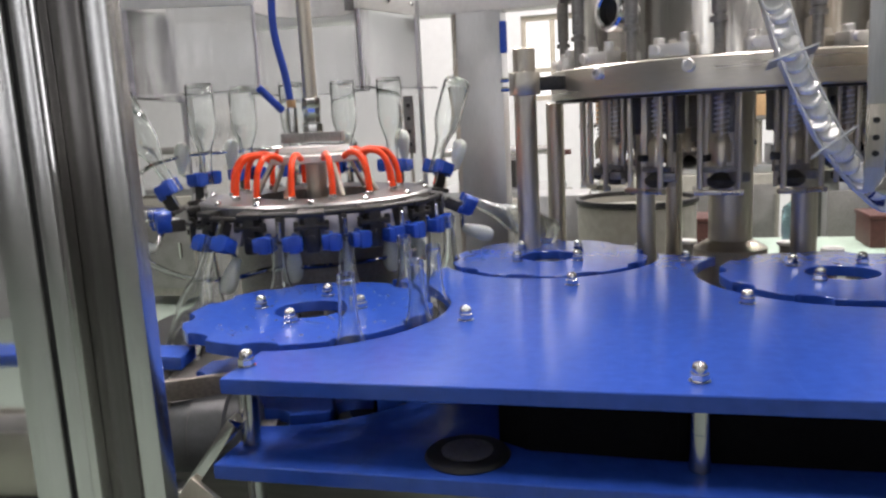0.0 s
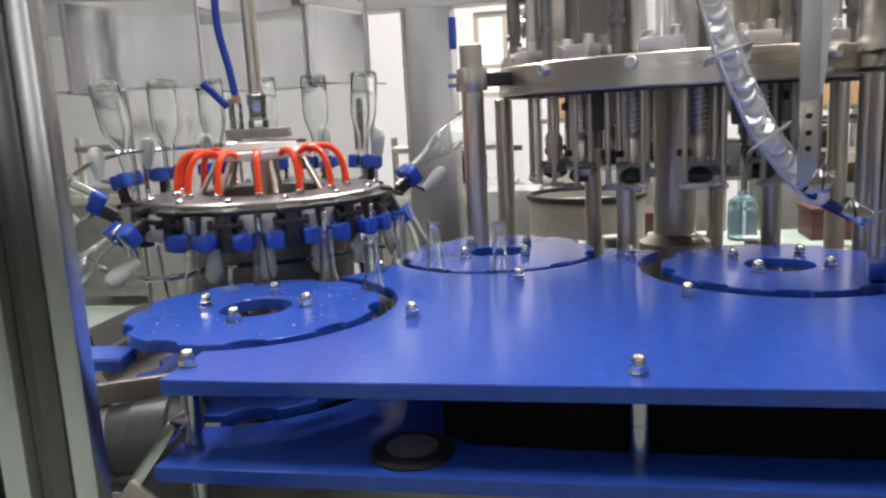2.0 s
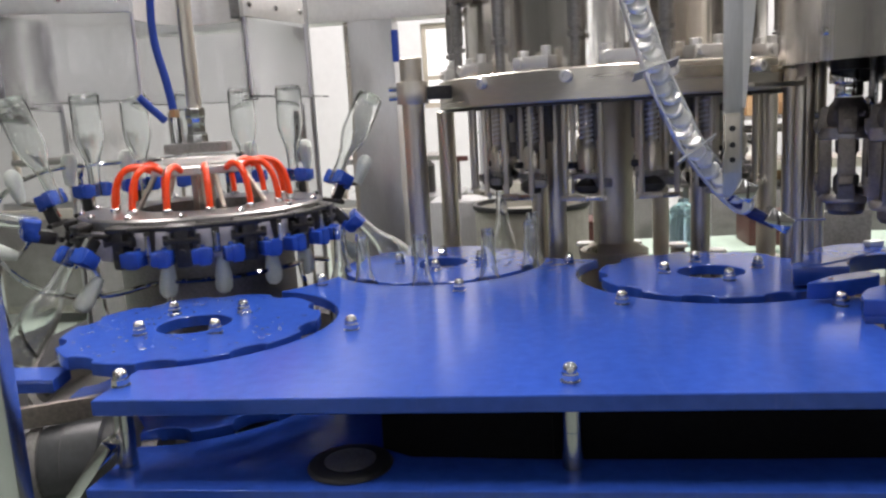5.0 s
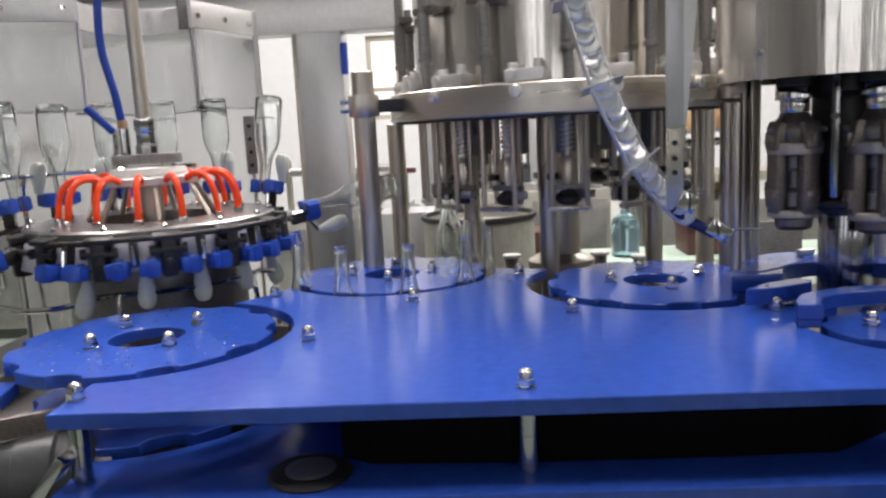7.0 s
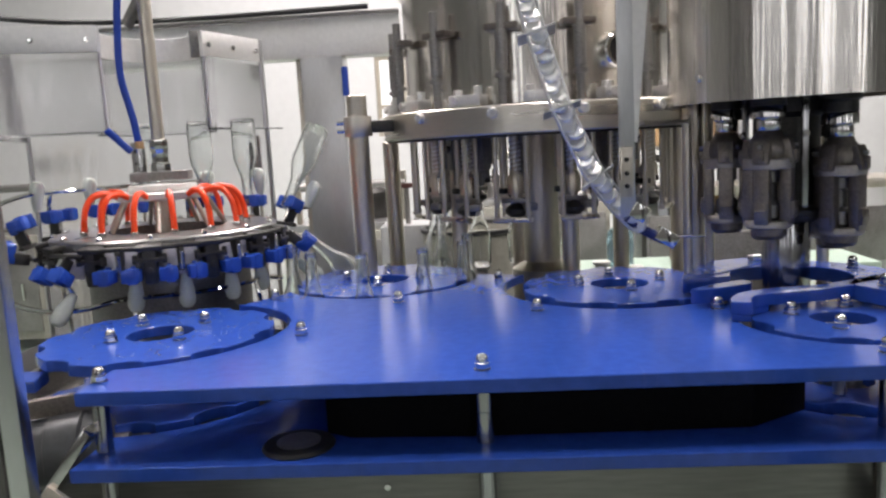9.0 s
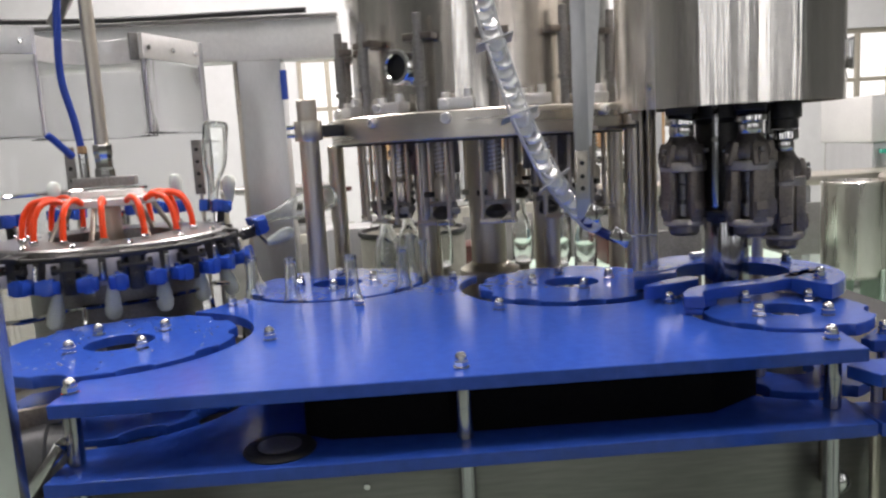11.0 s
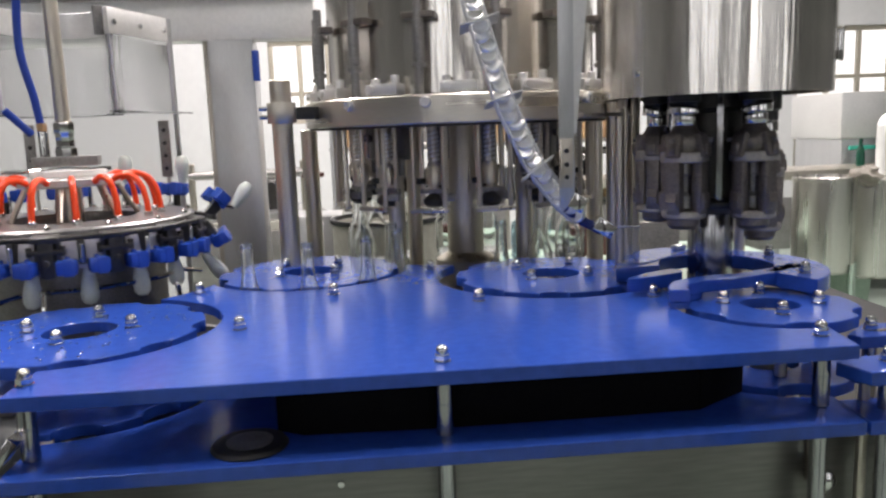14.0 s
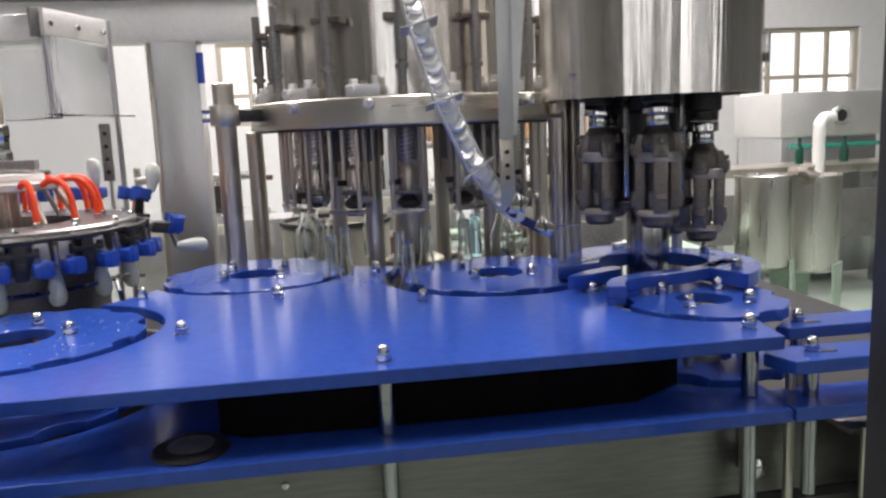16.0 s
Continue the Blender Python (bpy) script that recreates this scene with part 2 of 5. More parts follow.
def prism(outline, z0, z1, bevel=0.0015):
    """A flat plate with that outline."""
    bm = bmesh.new()
    n = len(outline)

    def inset(d):
        out = []
        for i in range(n):
            p, q, s = Vector(outline[i - 1]), Vector(outline[i]), Vector(outline[(i + 1) % n])
            e, f = (q - p).normalized(), (s - q).normalized()
            nrm = Vector((-(e.y + f.y), e.x + f.x))
            nrm = nrm.normalized() if nrm.length > 1e-6 else Vector((-e.y, e.x))
            out.append(q + nrm * d)
        return out
    inner = inset(bevel)
    loops = [[bm.verts.new((*p, z)) for p in pts] for pts, z in ((inner, z0), (outline, z0 + bevel), (outline, z1 - bevel), (inner, z1))]
    for a, b in zip(loops, loops[1:]):
        for i in range(n):
            bm.faces.new((a[i], a[(i + 1) % n], b[(i + 1) % n], b[i]))
    caps = [bm.faces.new(loops[0][::-1]), bm.faces.new(loops[-1])]
    bm.normal_update()
    bmesh.ops.triangulate(bm, faces=caps, quad_method='BEAUTY', ngon_method='EAR_CLIP')
    return bm


def ring_plate(outer, inner, z0, z1, bevel=0.0015):
    """A plate between two closed loops of as many points."""
    bm = bmesh.new()
    n = len(outer)
    mid = [(sum(p[k] for p in inner) / n) for k in (0, 1)]

    def scaled(pts, d):
        out = []
        for x, y in pts:
            v = Vector((x - mid[0], y - mid[1]))
            v *= (v.length + d) / v.length
            out.append((mid[0] + v.x, mid[1] + v.y))
        return out
    loops = [(scaled(outer, -bevel), z1), (outer, z1 - bevel), (outer, z0 + bevel), (scaled(outer, -bevel), z0),
             (scaled(inner, bevel), z0), (inner, z0 + bevel), (inner, z1 - bevel), (scaled(inner, bevel), z1)]
    rows = [[bm.verts.new((x, y, z)) for x, y in pts] for pts, z in loops]
    for a, b in zip(rows, rows[1:] + rows[:1]):
        for i in range(n):
            bm.faces.new((a[i], a[(i + 1) % n], b[(i + 1) % n], b[i]))
    return bm


def pipe(points, r, seg=10, bm=None, steps=6):
    """A tube along a smooth line through points."""
    pts = [Vector(p) for p in points]
    path = []
    for i in range(len(pts) - 1):
        p0, p1, p2, p3 = pts[max(i - 1, 0)], pts[i], pts[i + 1], pts[min(i + 2, len(pts) - 1)]
        for s in range(steps):
            t = s / steps
            path.append(0.5 * (2 * p1 + (p2 - p0) * t + (2 * p0 - 5 * p1 + 4 * p2 - p3) * t * t + (3 * p1 - p0 - 3 * p2 + p3) * t ** 3))
    path.append(pts[-1])
    bm = bm or bmesh.new()
    rings = []
    up = Vector((0.13, 0.31, 0.94)).normalized()
    for i, p in enumerate(path):
        d = (path[min(i + 1, len(path) - 1)] - path[max(i - 1, 0)]).normalized()
        side = d.cross(up).normalized()
        up2 = side.cross(d)
        rings.append([bm.verts.new(p + r * (side * math.cos(2 * math.pi * k / seg) + up2 * math.sin(2 * math.pi * k / seg))) for k in range(seg)])
    for a, b in zip(rings, rings[1:]):
        for k in range(seg):
            bm.faces.new((a[k], a[(k + 1) % seg], b[(k + 1) % seg], b[k]))
    bm.faces.new(rings[0]), bm.faces.new(rings[-1])
    return bm


def arc(c, r, a0, a1, step=4.0):
    n = max(2, int(abs(a1 - a0) / step) + 1)
    return [(c[0] + r * math.cos(radians(a0 + (a1 - a0) * i / (n - 1))), c[1] + r * math.sin(radians(a0 + (a1 - a0) * i / (n - 1)))) for i in range(n)]


def meet(c1, r1, c2, r2, near):
    """The crossing of two circles that lies nearer to a point."""
    d = math.dist(c1, c2)
    a = (d * d + r1 * r1 - r2 * r2) / (2 * d)
    h = math.sqrt(max(r1 * r1 - a * a, 0))
    ux, uy = (c2[0] - c1[0]) / d, (c2[1] - c1[1]) / d
    pts = [(c1[0] + a * ux - s * h * uy, c1[1] + a * uy + s * h * ux) for s in (1, -1)]
    return min(pts, key=lambda p: math.dist(p, near))


def angle(c, p):
    return math.degrees(math.atan2(p[1] - c[1], p[0] - c[0]))


def cw(c, r, p, q, step=4.0):
    """The arc of a circle from p clockwise to q."""
    a, b = angle(c, p), angle(c, q)
    while b > a:
        b -= 360
    return arc(c, r, a, b, step)


# ---------------------------------------------------------------- plan of the machine
TOP, LOW = 1.0, 0.896                 # tops of the upper and the lower guide plate
S1, S2, S3, S4 = (-0.027, 0.334), (0.326, 0.799), (0.861, 0.622), (1.160, 0.247)
RINSER, FILLER, CAPPER = (-0.197, 0.801), (0.732, 1.113), (1.157, 0.485)
CAP_START = 30.0
R_STAR, R_WHEEL, R_CAP = 0.2125, 0.2975, 0.106
SPIN, TURN, CAP_TURN, OUT_TURN = 44.69, 31.92, 89.38, 74.5   # degrees a second
BOTTLE_BASE, NECK = 0.855, 0.225


def acorn_nut():
    """Washer, hexagon and dome of a cap nut, origin on the plate."""
    bm = lathe([(0, 0), (0.0115, 0), (0.012, 0.0008), (0.012, 0.002), (0, 0.0022)], 20)
    hexa = lathe([(0, 0.0022), (0.0098, 0.0022), (0.0108, 0.0034), (0.0108, 0.0105), (0.0094, 0.0120), (0, 0.0121)], 6)
    bm = join(bm, hexa)
    dome = [(0.0086, 0.0118), (0.0088, 0.0165)] + [(0.0088 * math.cos(a), 0.0165 + 0.0075 * math.sin(a)) for a in (0.35, 0.7, 1.05, 1.35)] + [(0, 0.0242)]
    return lathe(dome, 18, bm)


NUT_MESH = link_mesh("cap_nut", acorn_nut(), CHROME)


def place_nut(x, y, z, group):
    return solid("cap_nut", NUT_MESH, None, "polished steel cap nut with washer on the blue plate", "nut", group, m=pose(x, y, z, 0, 0, (x * 977 + y * 613) % 60))


# the blue guide plates
def guide_outline(front, grow, left=0.0, right=1.153):
    c1, c2, c3, c4, cc, cf, cr = 0.236 + grow, 0.228 + grow, 0.249 + grow, 0.166 + grow, 0.150, 0.345, 0.345
    a = meet(S4, c4, CAPPER, cc, (1.02, 0.35))
    b = meet(CAPPER, cc, S3, c3, (1.02, 0.46))
    c = meet(S3, c3, FILLER, cf, (0.68, 0.78))
    d = meet(FILLER, cf, S2, c2, (0.52, 0.83))
    e = meet(S2, c2, RINSER, cr, (0.12, 0.68))
    f = meet(RINSER, cr, S1, c1, (0.12, 0.51))
    out = [(left, front), (right, front), (right + 0.012, S4[1] - c4 + 0.004)]
    out += cw(S4, c4, (right + 0.012, S4[1] - c4), a)
    out += cw(CAPPER, cc, a, b)[1:]
    out += cw(S3, c3, b, c)[1:]
    out += cw(FILLER, cf, c, d)[1:]
    out += cw(S2, c2, d, e)[1:]
    out += cw(RINSER, cr, e, f)[1:]
    y = S1[1] - math.sqrt(c1 * c1 - (left - S1[0]) ** 2)
    out += cw(S1, c1, f, (left, y))[1:]
    return out


upper = thing("upper_guide_plate", "thick glossy blue nylon guide plate with round cut-outs", "guide plate")
part("plate", link_mesh("plate", prism(guide_outline(-0.013, 0.0), TOP - 0.020, TOP), BLUE, False), None, upper)
lower = thing("lower_guide_plate", "blue nylon guide plate under the upper one", "guide plate")
part("plate", link_mesh("plate", prism(guide_outline(-0.034, 0.012, -0.008, 1.155), LOW - 0.020, LOW), BLUE, False), None, lower)

NUTS = [(0.572, 0.030), (0.012, 0.036), (0.254, 0.272), (0.117, 0.597), (0.396, 0.514), (0.604, 0.729), (0.671, 0.386), (0.987, 0.342), (1.128, 0.041)]
for nx, ny in NUTS:
    place_nut(nx, ny, TOP, "nuts of the guide plate")
PILLARS = [(0.572, 0.024), (0.012, 0.030), (1.128, 0.036), (0.254, 0.272), (0.396, 0.514), (0.671, 0.386), (0.987, 0.342)]
for px, py in PILLARS:
    pil = thing("spacer_pillar", "round steel pillar that holds the upper blue plate", "pillar", "pillars of the guide plate")
    part("post", rod((px, py, 0.70), (px, py, LOW - 0.0205), 0.0125), COLUMN, pil)
    part("spacer", rod((px, py, LOW + 0.0005), (px, py, TOP - 0.0205), 0.0125), COLUMN, pil)
    part("collar", rod((px, py, LOW + 0.045), (px, py, LOW + 0.048), 0.0128), COLUMN, pil)

# black sheets added to stand for the shade that fills the plate gap
panel = thing("plate_gap_shade", "matt black sheet standing in for the shade between the two blue plates", "panel")
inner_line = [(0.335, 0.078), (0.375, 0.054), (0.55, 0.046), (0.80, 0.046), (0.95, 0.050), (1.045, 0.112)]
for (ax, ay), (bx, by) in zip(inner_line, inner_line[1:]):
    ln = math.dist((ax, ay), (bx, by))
    part("sheet", box(ln, 0.004, TOP - LOW - 0.0215, pose((ax + bx) / 2, (ay + by) / 2, (TOP - 0.020 + LOW) / 2, 0, 0, math.degrees(math.atan2(by - ay, bx - ax))), 0.0005), GAP_SHADE, panel)


# star wheels
def star_loop(n, rim, pocket, deep, count=360):
    """Rim with n round pockets, the first one at angle 0."""
    pts = []
    half = math.degrees(math.asin(pocket / rim)) if pocket < rim else 20
    for i in range(count):
        a = 360 * i / count
        off = (a + 180 / n) % (360 / n) - 180 / n
        r = rim
        if abs(off) < half * 1.25:
            s = rim * math.sin(radians(off))
            if abs(s) < pocket:
                r = min(rim, rim - deep * (math.sqrt(pocket ** 2 - s ** 2) - 0.12 * pocket))
        pts.append((r * math.cos(radians(a)), r * math.sin(radians(a))))
    return pts


def hole_loop(r, count=360):
    return [(r * math.cos(2 * math.pi * i / count), r * math.sin(2 * math.pi * i / count)) for i in range(count)]


STAR_UP = link_mesh("star_disc", ring_plate(star_loop(10, 0.207, 0.029, 0.60), hole_loop(0.060), -0.020, 0.0), BLUE)
STAR_LOW = link_mesh("star_disc_low", ring_plate(star_loop(10, 0.209, 0.036, 0.75), hole_loop(0.060), -0.020, 0.0), BLUE)
OUT_UP = link_mesh("out_star_disc", ring_plate(star_loop(6, 0.141, 0.028, 0.60), hole_loop(0.048), -0.020, 0.0), BLUE)
OUT_LOW = link_mesh("out_star_disc_low", ring_plate(star_loop(6, 0.141, 0.036, 0.75), hole_loop(0.048), -0.020, 0.0), BLUE)


def star_wheel(c, up, low, pocket0, nut0, r_nut, r_hub, label):
    w = thing("star_wheel", label, "star wheel", "star wheels", m=pose(c[0], c[1], TOP))
    part("upper_disc", up, None, w, m=pose(0, 0, 0, 0, 0, pocket0))
    part("lower_disc", low, None, w, m=pose(0, 0, LOW - TOP, 0, 0, pocket0))
    for k in range(4):
        a = radians(nut0 + 90 * k)
        x, y = r_nut * math.cos(a), r_nut * math.sin(a)
        part("spacer", rod((x, y, LOW - TOP + 0.0005), (x, y, -0.0205), 0.010), STEEL, w)
        part("cap_nut", NUT_MESH, None, w, "polished steel cap nut", pose(x, y, 0, 0, 0, 17 * k))
    part("hub", rod((0, 0, -0.30), (0, 0, LOW - TOP - 0.025), r_hub, 24), STEEL, w)
    part("shaft_cap", lathe([(0, -0.126), (r_hub * 0.75, -0.126), (r_hub * 0.75, -0.085), (r_hub * 0.7, -0.08), (0, -0.08)], 24), CAST, w)
    return w


star_1 = star_wheel(S1, STAR_UP, STAR_LOW, 20.6, -87.5, 0.088, 0.05, "blue nylon infeed star wheel wet with droplets, ten pockets")
star_2 = star_wheel(S2, STAR_UP, STAR_LOW, 8.6, -132.0, 0.088, 0.05, "blue nylon transfer star wheel between rinser and filler")
star_3 = star_wheel(S3, STAR_UP, STAR_LOW, 29.5, 54.2, 0.088, 0.05, "blue nylon transfer star wheel between filler and capper")
star_4 = star_wheel(S4, OUT_UP, OUT_LOW, 0.0, 23.0, 0.078, 0.04, "small blue nylon outfeed star wheel with six pockets")

rng = random.Random(4)
drops = bmesh.new()
for _ in range(170):
    a, rr = rng.uniform(0, 6.283), rng.uniform(0.068, 0.185)
    s = rng.uniform(0.0009, 0.0030)
    lathe([(s, 0.0002), (s * 0.9, s * 0.28), (s * 0.55, s * 0.5), (0, s * 0.6)], 8, drops, pose(rr * math.cos(a), rr * math.sin(a), 0.0))
tagged(part("water_drops", drops, GLASS, star_1, "clear water drops on the wet disc"), kind="stuff")

# round black foot on the lower plate
foot = thing("black_foot_cup", "black rubber cup with a steel centre on the lower blue plate", "rubber cup", m=pose(0.302, 0.030, LOW))
part("cup", lathe([(0, 0), (0.052, 0), (0.053, 0.002), (0.050, 0.006), (0.034, 0.008), (0.030, 0.006), (0, 0.005)], 36), BLACK, foot)
part("disc", lathe([(0, 0.0055), (0.031, 0.0065), (0.032, 0.0085), (0.026, 0.0105), (0.018, 0.0095), (0, 0.009)], 28), CAST, foot, "dull oily steel disc")


# guides round the capper, raised over the plates
def outline_between(loop_a, loop_b):
    return loop_a + loop_b[::-1]


cap_ring = thing("capper_guide_ring", "raised blue nylon guide ring round the capper", "guide ring")
RC = (1.150, 0.430)
ring_out = arc(RC, 0.197, -58, 172)
ring_in = arc((1.155, 0.455), 0.108, -58, 172)
part("ring", prism(outline_between(ring_out, ring_in), TOP + 0.006, TOP + 0.034), BLUE, cap_ring)
for a in (-30, 35, 110):
    part("spacer", rod((RC[0] + 0.165 * math.cos(radians(a)), RC[1] + 0.165 * math.sin(radians(a)), 0.72), (RC[0] + 0.165 * math.cos(radians(a)), RC[1] + 0.165 * math.sin(radians(a)), TOP + 0.0055), 0.0115), STEEL, cap_ring)


def strip_outline(points, width):
    """The outline of a bent strip of one width along a line."""
    p = [Vector(q) for q in points]
    left, right = [], []
    for k in range(len(p)):
        d = (p[min(k + 1, len(p) - 1)] - p[max(k - 1, 0)]).normalized()
        nrm = Vector((-d.y, d.x)) * width / 2
        left.append(tuple(p[k] + nrm))
        right.append(tuple(p[k] - nrm))
    return right + left[::-1]


arm_line = [(0.996, 0.240), (1.003, 0.268), (1.022, 0.298), (1.055, 0.319), (1.10, 0.331), (1.16, 0.339), (1.215, 0.358), (1.265, 0.385), (1.308, 0.410)]
front_arm = thing("capper_front_guide", "curved blue nylon guide between the capper and the outfeed star", "guide rail")
part("guide", prism(strip_outline(arm_line, 0.034), TOP + 0.012, TOP + 0.034), BLUE, front_arm)
part("foot_block", prism(strip_outline(arm_line[:4], 0.030), TOP + 0.0005, TOP + 0.0115), BLUE, front_arm)
part("spacer", rod((1.262, 0.384, 0.72), (1.262, 0.384, TOP + 0.0115), 0.009), STEEL, front_arm)
for x, y in ((1.245, 0.374), (1.288, 0.398)):
    part("screw_hole", rod((x, y, TOP + 0.0335), (x, y, TOP + 0.0350), 0.0045, 12), IRON, front_arm)
tongue = thing("capper_tongue_guide", "pointed blue nylon tongue between the star wheels", "guide rail")
part("tongue", prism([(0.944, 0.358), (0.962, 0.354), (1.0, 0.364), (1.062, 0.392), (1.070, 0.412), (1.055, 0.428), (0.993, 0.400)], TOP + 0.008, TOP + 0.034), BLUE, tongue)
part("spacer", rod((1.008, 0.388, TOP + 0.0005), (1.008, 0.388, TOP + 0.0075), 0.009), STEEL, tongue)
part("screw_hole", rod((0.985, 0.378, TOP + 0.0335), (0.985, 0.378, TOP + 0.0350), 0.0045, 12), IRON, tongue)
blade = thing("capper_entry_guide", "curved blue nylon blade that leads bottles into the capper", "guide rail")
part("guide", prism([(0.972, 0.500), (0.986, 0.478), (1.010, 0.482), (1.055, 0.512), (1.105, 0.556), (1.150, 0.596), (1.166, 0.622), (1.160, 0.648), (1.136, 0.660), (1.095, 0.655), (1.050, 0.630), (1.010, 0.580)], TOP + 0.010, TOP + 0.036), BLUE, blade)
part("spacer", rod((1.138, 0.642, 0.72), (1.138, 0.642, TOP + 0.0095), 0.009), STEEL, blade)
part("steel_insert", box(0.030, 0.018, 0.010, pose(1.150, 0.628, TOP + 0.0415, 0, 0, 20), 0.002), BRIGHT, blade, "small steel insert")
for nx, ny in ((1.262, 0.318), (1.292, 0.505)):
    place_nut(nx, ny, TOP + 0.0342, "nuts of the capper guide")
for k in range(8):
    a = radians(-40 + 26 * k)
    x, y = 1.152 + 0.150 * math.cos(a), 0.445 + 0.150 * math.sin(a)
    part("screw_hole", rod((x, y, TOP + 0.0335), (x, y, TOP + 0.0350), 0.0045, 12), IRON, cap_ring)


# rails of the outfeed conveyor
def rail_pair(name, pts, z, label, nuts):
    r = thing(name, label, "guide rail", "conveyor guide rails")
    part("rail", prism(pts, z - 0.020, z), BLUE, r)
    for x, y in nuts:
        part("post", rod((x, y, 0.74), (x, y, z - 0.0205), 0.0115), COLUMN, r)
        part("cap_nut", NUT_MESH, None, r, "polished steel cap nut", pose(x, y, z, 0, 0, 11))
        part("slot", box(0.040, 0.012, 0.0016, pose(x + 0.016, y - 0.004, z + 0.0005), 0.0005), BLACK, r)
    return r


rail_pair("outfeed_front_rail", [(1.140, 0.020), (1.160, -0.032), (2.6, -0.032), (2.6, 0.040), (1.165, 0.040)], 0.966, "blue nylon guide rail of the outfeed conveyor, near side", [(1.212, 0.010), (1.62, 0.010), (2.05, 0.010)])
rail_pair("outfeed_back_rail", [(1.240, 0.150), (1.252, 0.132), (2.6, 0.132), (2.6, 0.205), (1.300, 0.205)], 0.966, "blue nylon guide rail of the outfeed conveyor, far side", [(1.290, 0.166), (1.50, 0.166), (2.0, 0.166)])
low_rail = thing("outfeed_lower_rail", "low blue nylon guide rail of the outfeed conveyor", "guide rail", "conveyor guide rails")
part("rail", prism([(1.160, -0.036), (2.6, -0.036), (2.6, 0.05), (1.160, 0.05)], LOW - 0.020, LOW), BLUE, low_rail)
rail_pair("infeed_back_rail", [(-2.4, 0.145), (-0.158, 0.145), (-0.170, 0.205), (-2.4, 0.205)], 0.972, "blue nylon guide rail of the infeed conveyor", [(-0.30, 0.176), (-0.9, 0.176)])


# ---------------------------------------------------------------- rinser
HEADS = 14
STEP = 360 / HEADS
PIVOT_R, PIVOT_Z = 0.2975, 1.135
rinser = thing("rinser_carousel", "rotating bottle rinser with orange hoses and blue grippers", "rinser", m=pose(*RINSER, 0))
part("ring_table", lathe([(0.135, 1.122), (0.256, 1.122), (0.261, 1.126), (0.261, 1.147), (0.256, 1.151), (0.135, 1.151)], 84, close=True), RING, rinser, "wet stainless ring table")
part("skirt", lathe([(0.150, 1.06), (0.172, 1.06), (0.172, 1.117), (0.150, 1.117)], 64, close=True), CAST, rinser)
part("under_drum", lathe([(0, 0.80), (0.165, 0.80), (0.165, 0.90), (0.188, 0.91), (0.188, 1.059), (0, 1.059)], 48), CAST, rinser, "dull wet drum under the table")
part("column", lathe([(0, 1.06), (0.024, 1.06), (0.024, 1.221), (0, 1.221)], 28), STEEL, rinser)
part("manifold", lathe([(0, 1.222), (0.104, 1.222), (0.109, 1.225), (0.109, 1.238), (0.104, 1.241), (0, 1.241)], 56), BRIGHT, rinser, "polished water manifold disc")
for k in range(HEADS):
    a = radians(-6.1 + STEP * k)
    u, v = Vector((math.cos(a), math.sin(a), 0)), Vector((-math.sin(a), math.cos(a), 0))
    z = Vector((0, 0, 1))
    q = [u * 0.106 + z * 1.233, u * 0.132 + z * 1.243, u * 0.160 + z * 1.238, u * 0.178 + z * 1.216, u * 0.186 + z * 1.186, u * 0.189 + z * 1.153]
    part("orange_hose", pipe([tuple(p) for p in q], 0.0068, 10), ORANGE, rinser, "orange plastic water hose")
    b = a + radians(STEP / 2)
    w = Vector((math.cos(b), math.sin(b), 0))
    if k % 2 == 0:
        part("stay_rod", rod(tuple(w * 0.138 + z * 1.151), tuple(w * 0.098 + z * 1.222), 0.006, 10), STEEL, rinser)
    part("hose_nipple", rod(tuple(u * 0.189 + z * 1.151), tuple(u * 0.189 + z * 1.162), 0.0095, 10), CHROME, rinser)
    part("screw", lathe([(0, 1.1505), (0.007, 1.1505), (0.007, 1.156), (0.003, 1.160), (0, 1.160)], 8, at=Matrix.Translation(w * 0.25)), CHROME, rinser)
    turn = Matrix.Rotation(b, 4, 'Z')
    pil = box(0.034, 0.030, 0.080, pose(0.281, 0, 1.097), 0.009)
    box(0.046, 0.052, 0.012, pose(0.276, 0, 1.137, 0, 10, 0), 0.004, pil)
    box(0.018, 0.064, 0.009, pose(0.290, 0, 1.110), 0.003, pil)
    box(0.012, 0.009, 0.020, pose(0.290, -0.030, 1.112), 0.002, pil)
    box(0.012, 0.009, 0.020, pose(0.290, 0.030, 1.112), 0.002, pil)
    rod((0.296, 0, 1.088), (0.302, 0, 1.088), 0.007, 10, pil)
    part("pivot_block", pil, IRON, rinser, "black plastic pivot block", turn @ pose(-0.010, 0, 0))
    part("wing_plate", box(0.006, 0.072, 0.056, pose(0.268, 0, 1.100, 0, -14, 0), 0.004), MILKY, rinser, "milky grey plastic plate", m=Matrix.Rotation(a, 4, 'Z'))


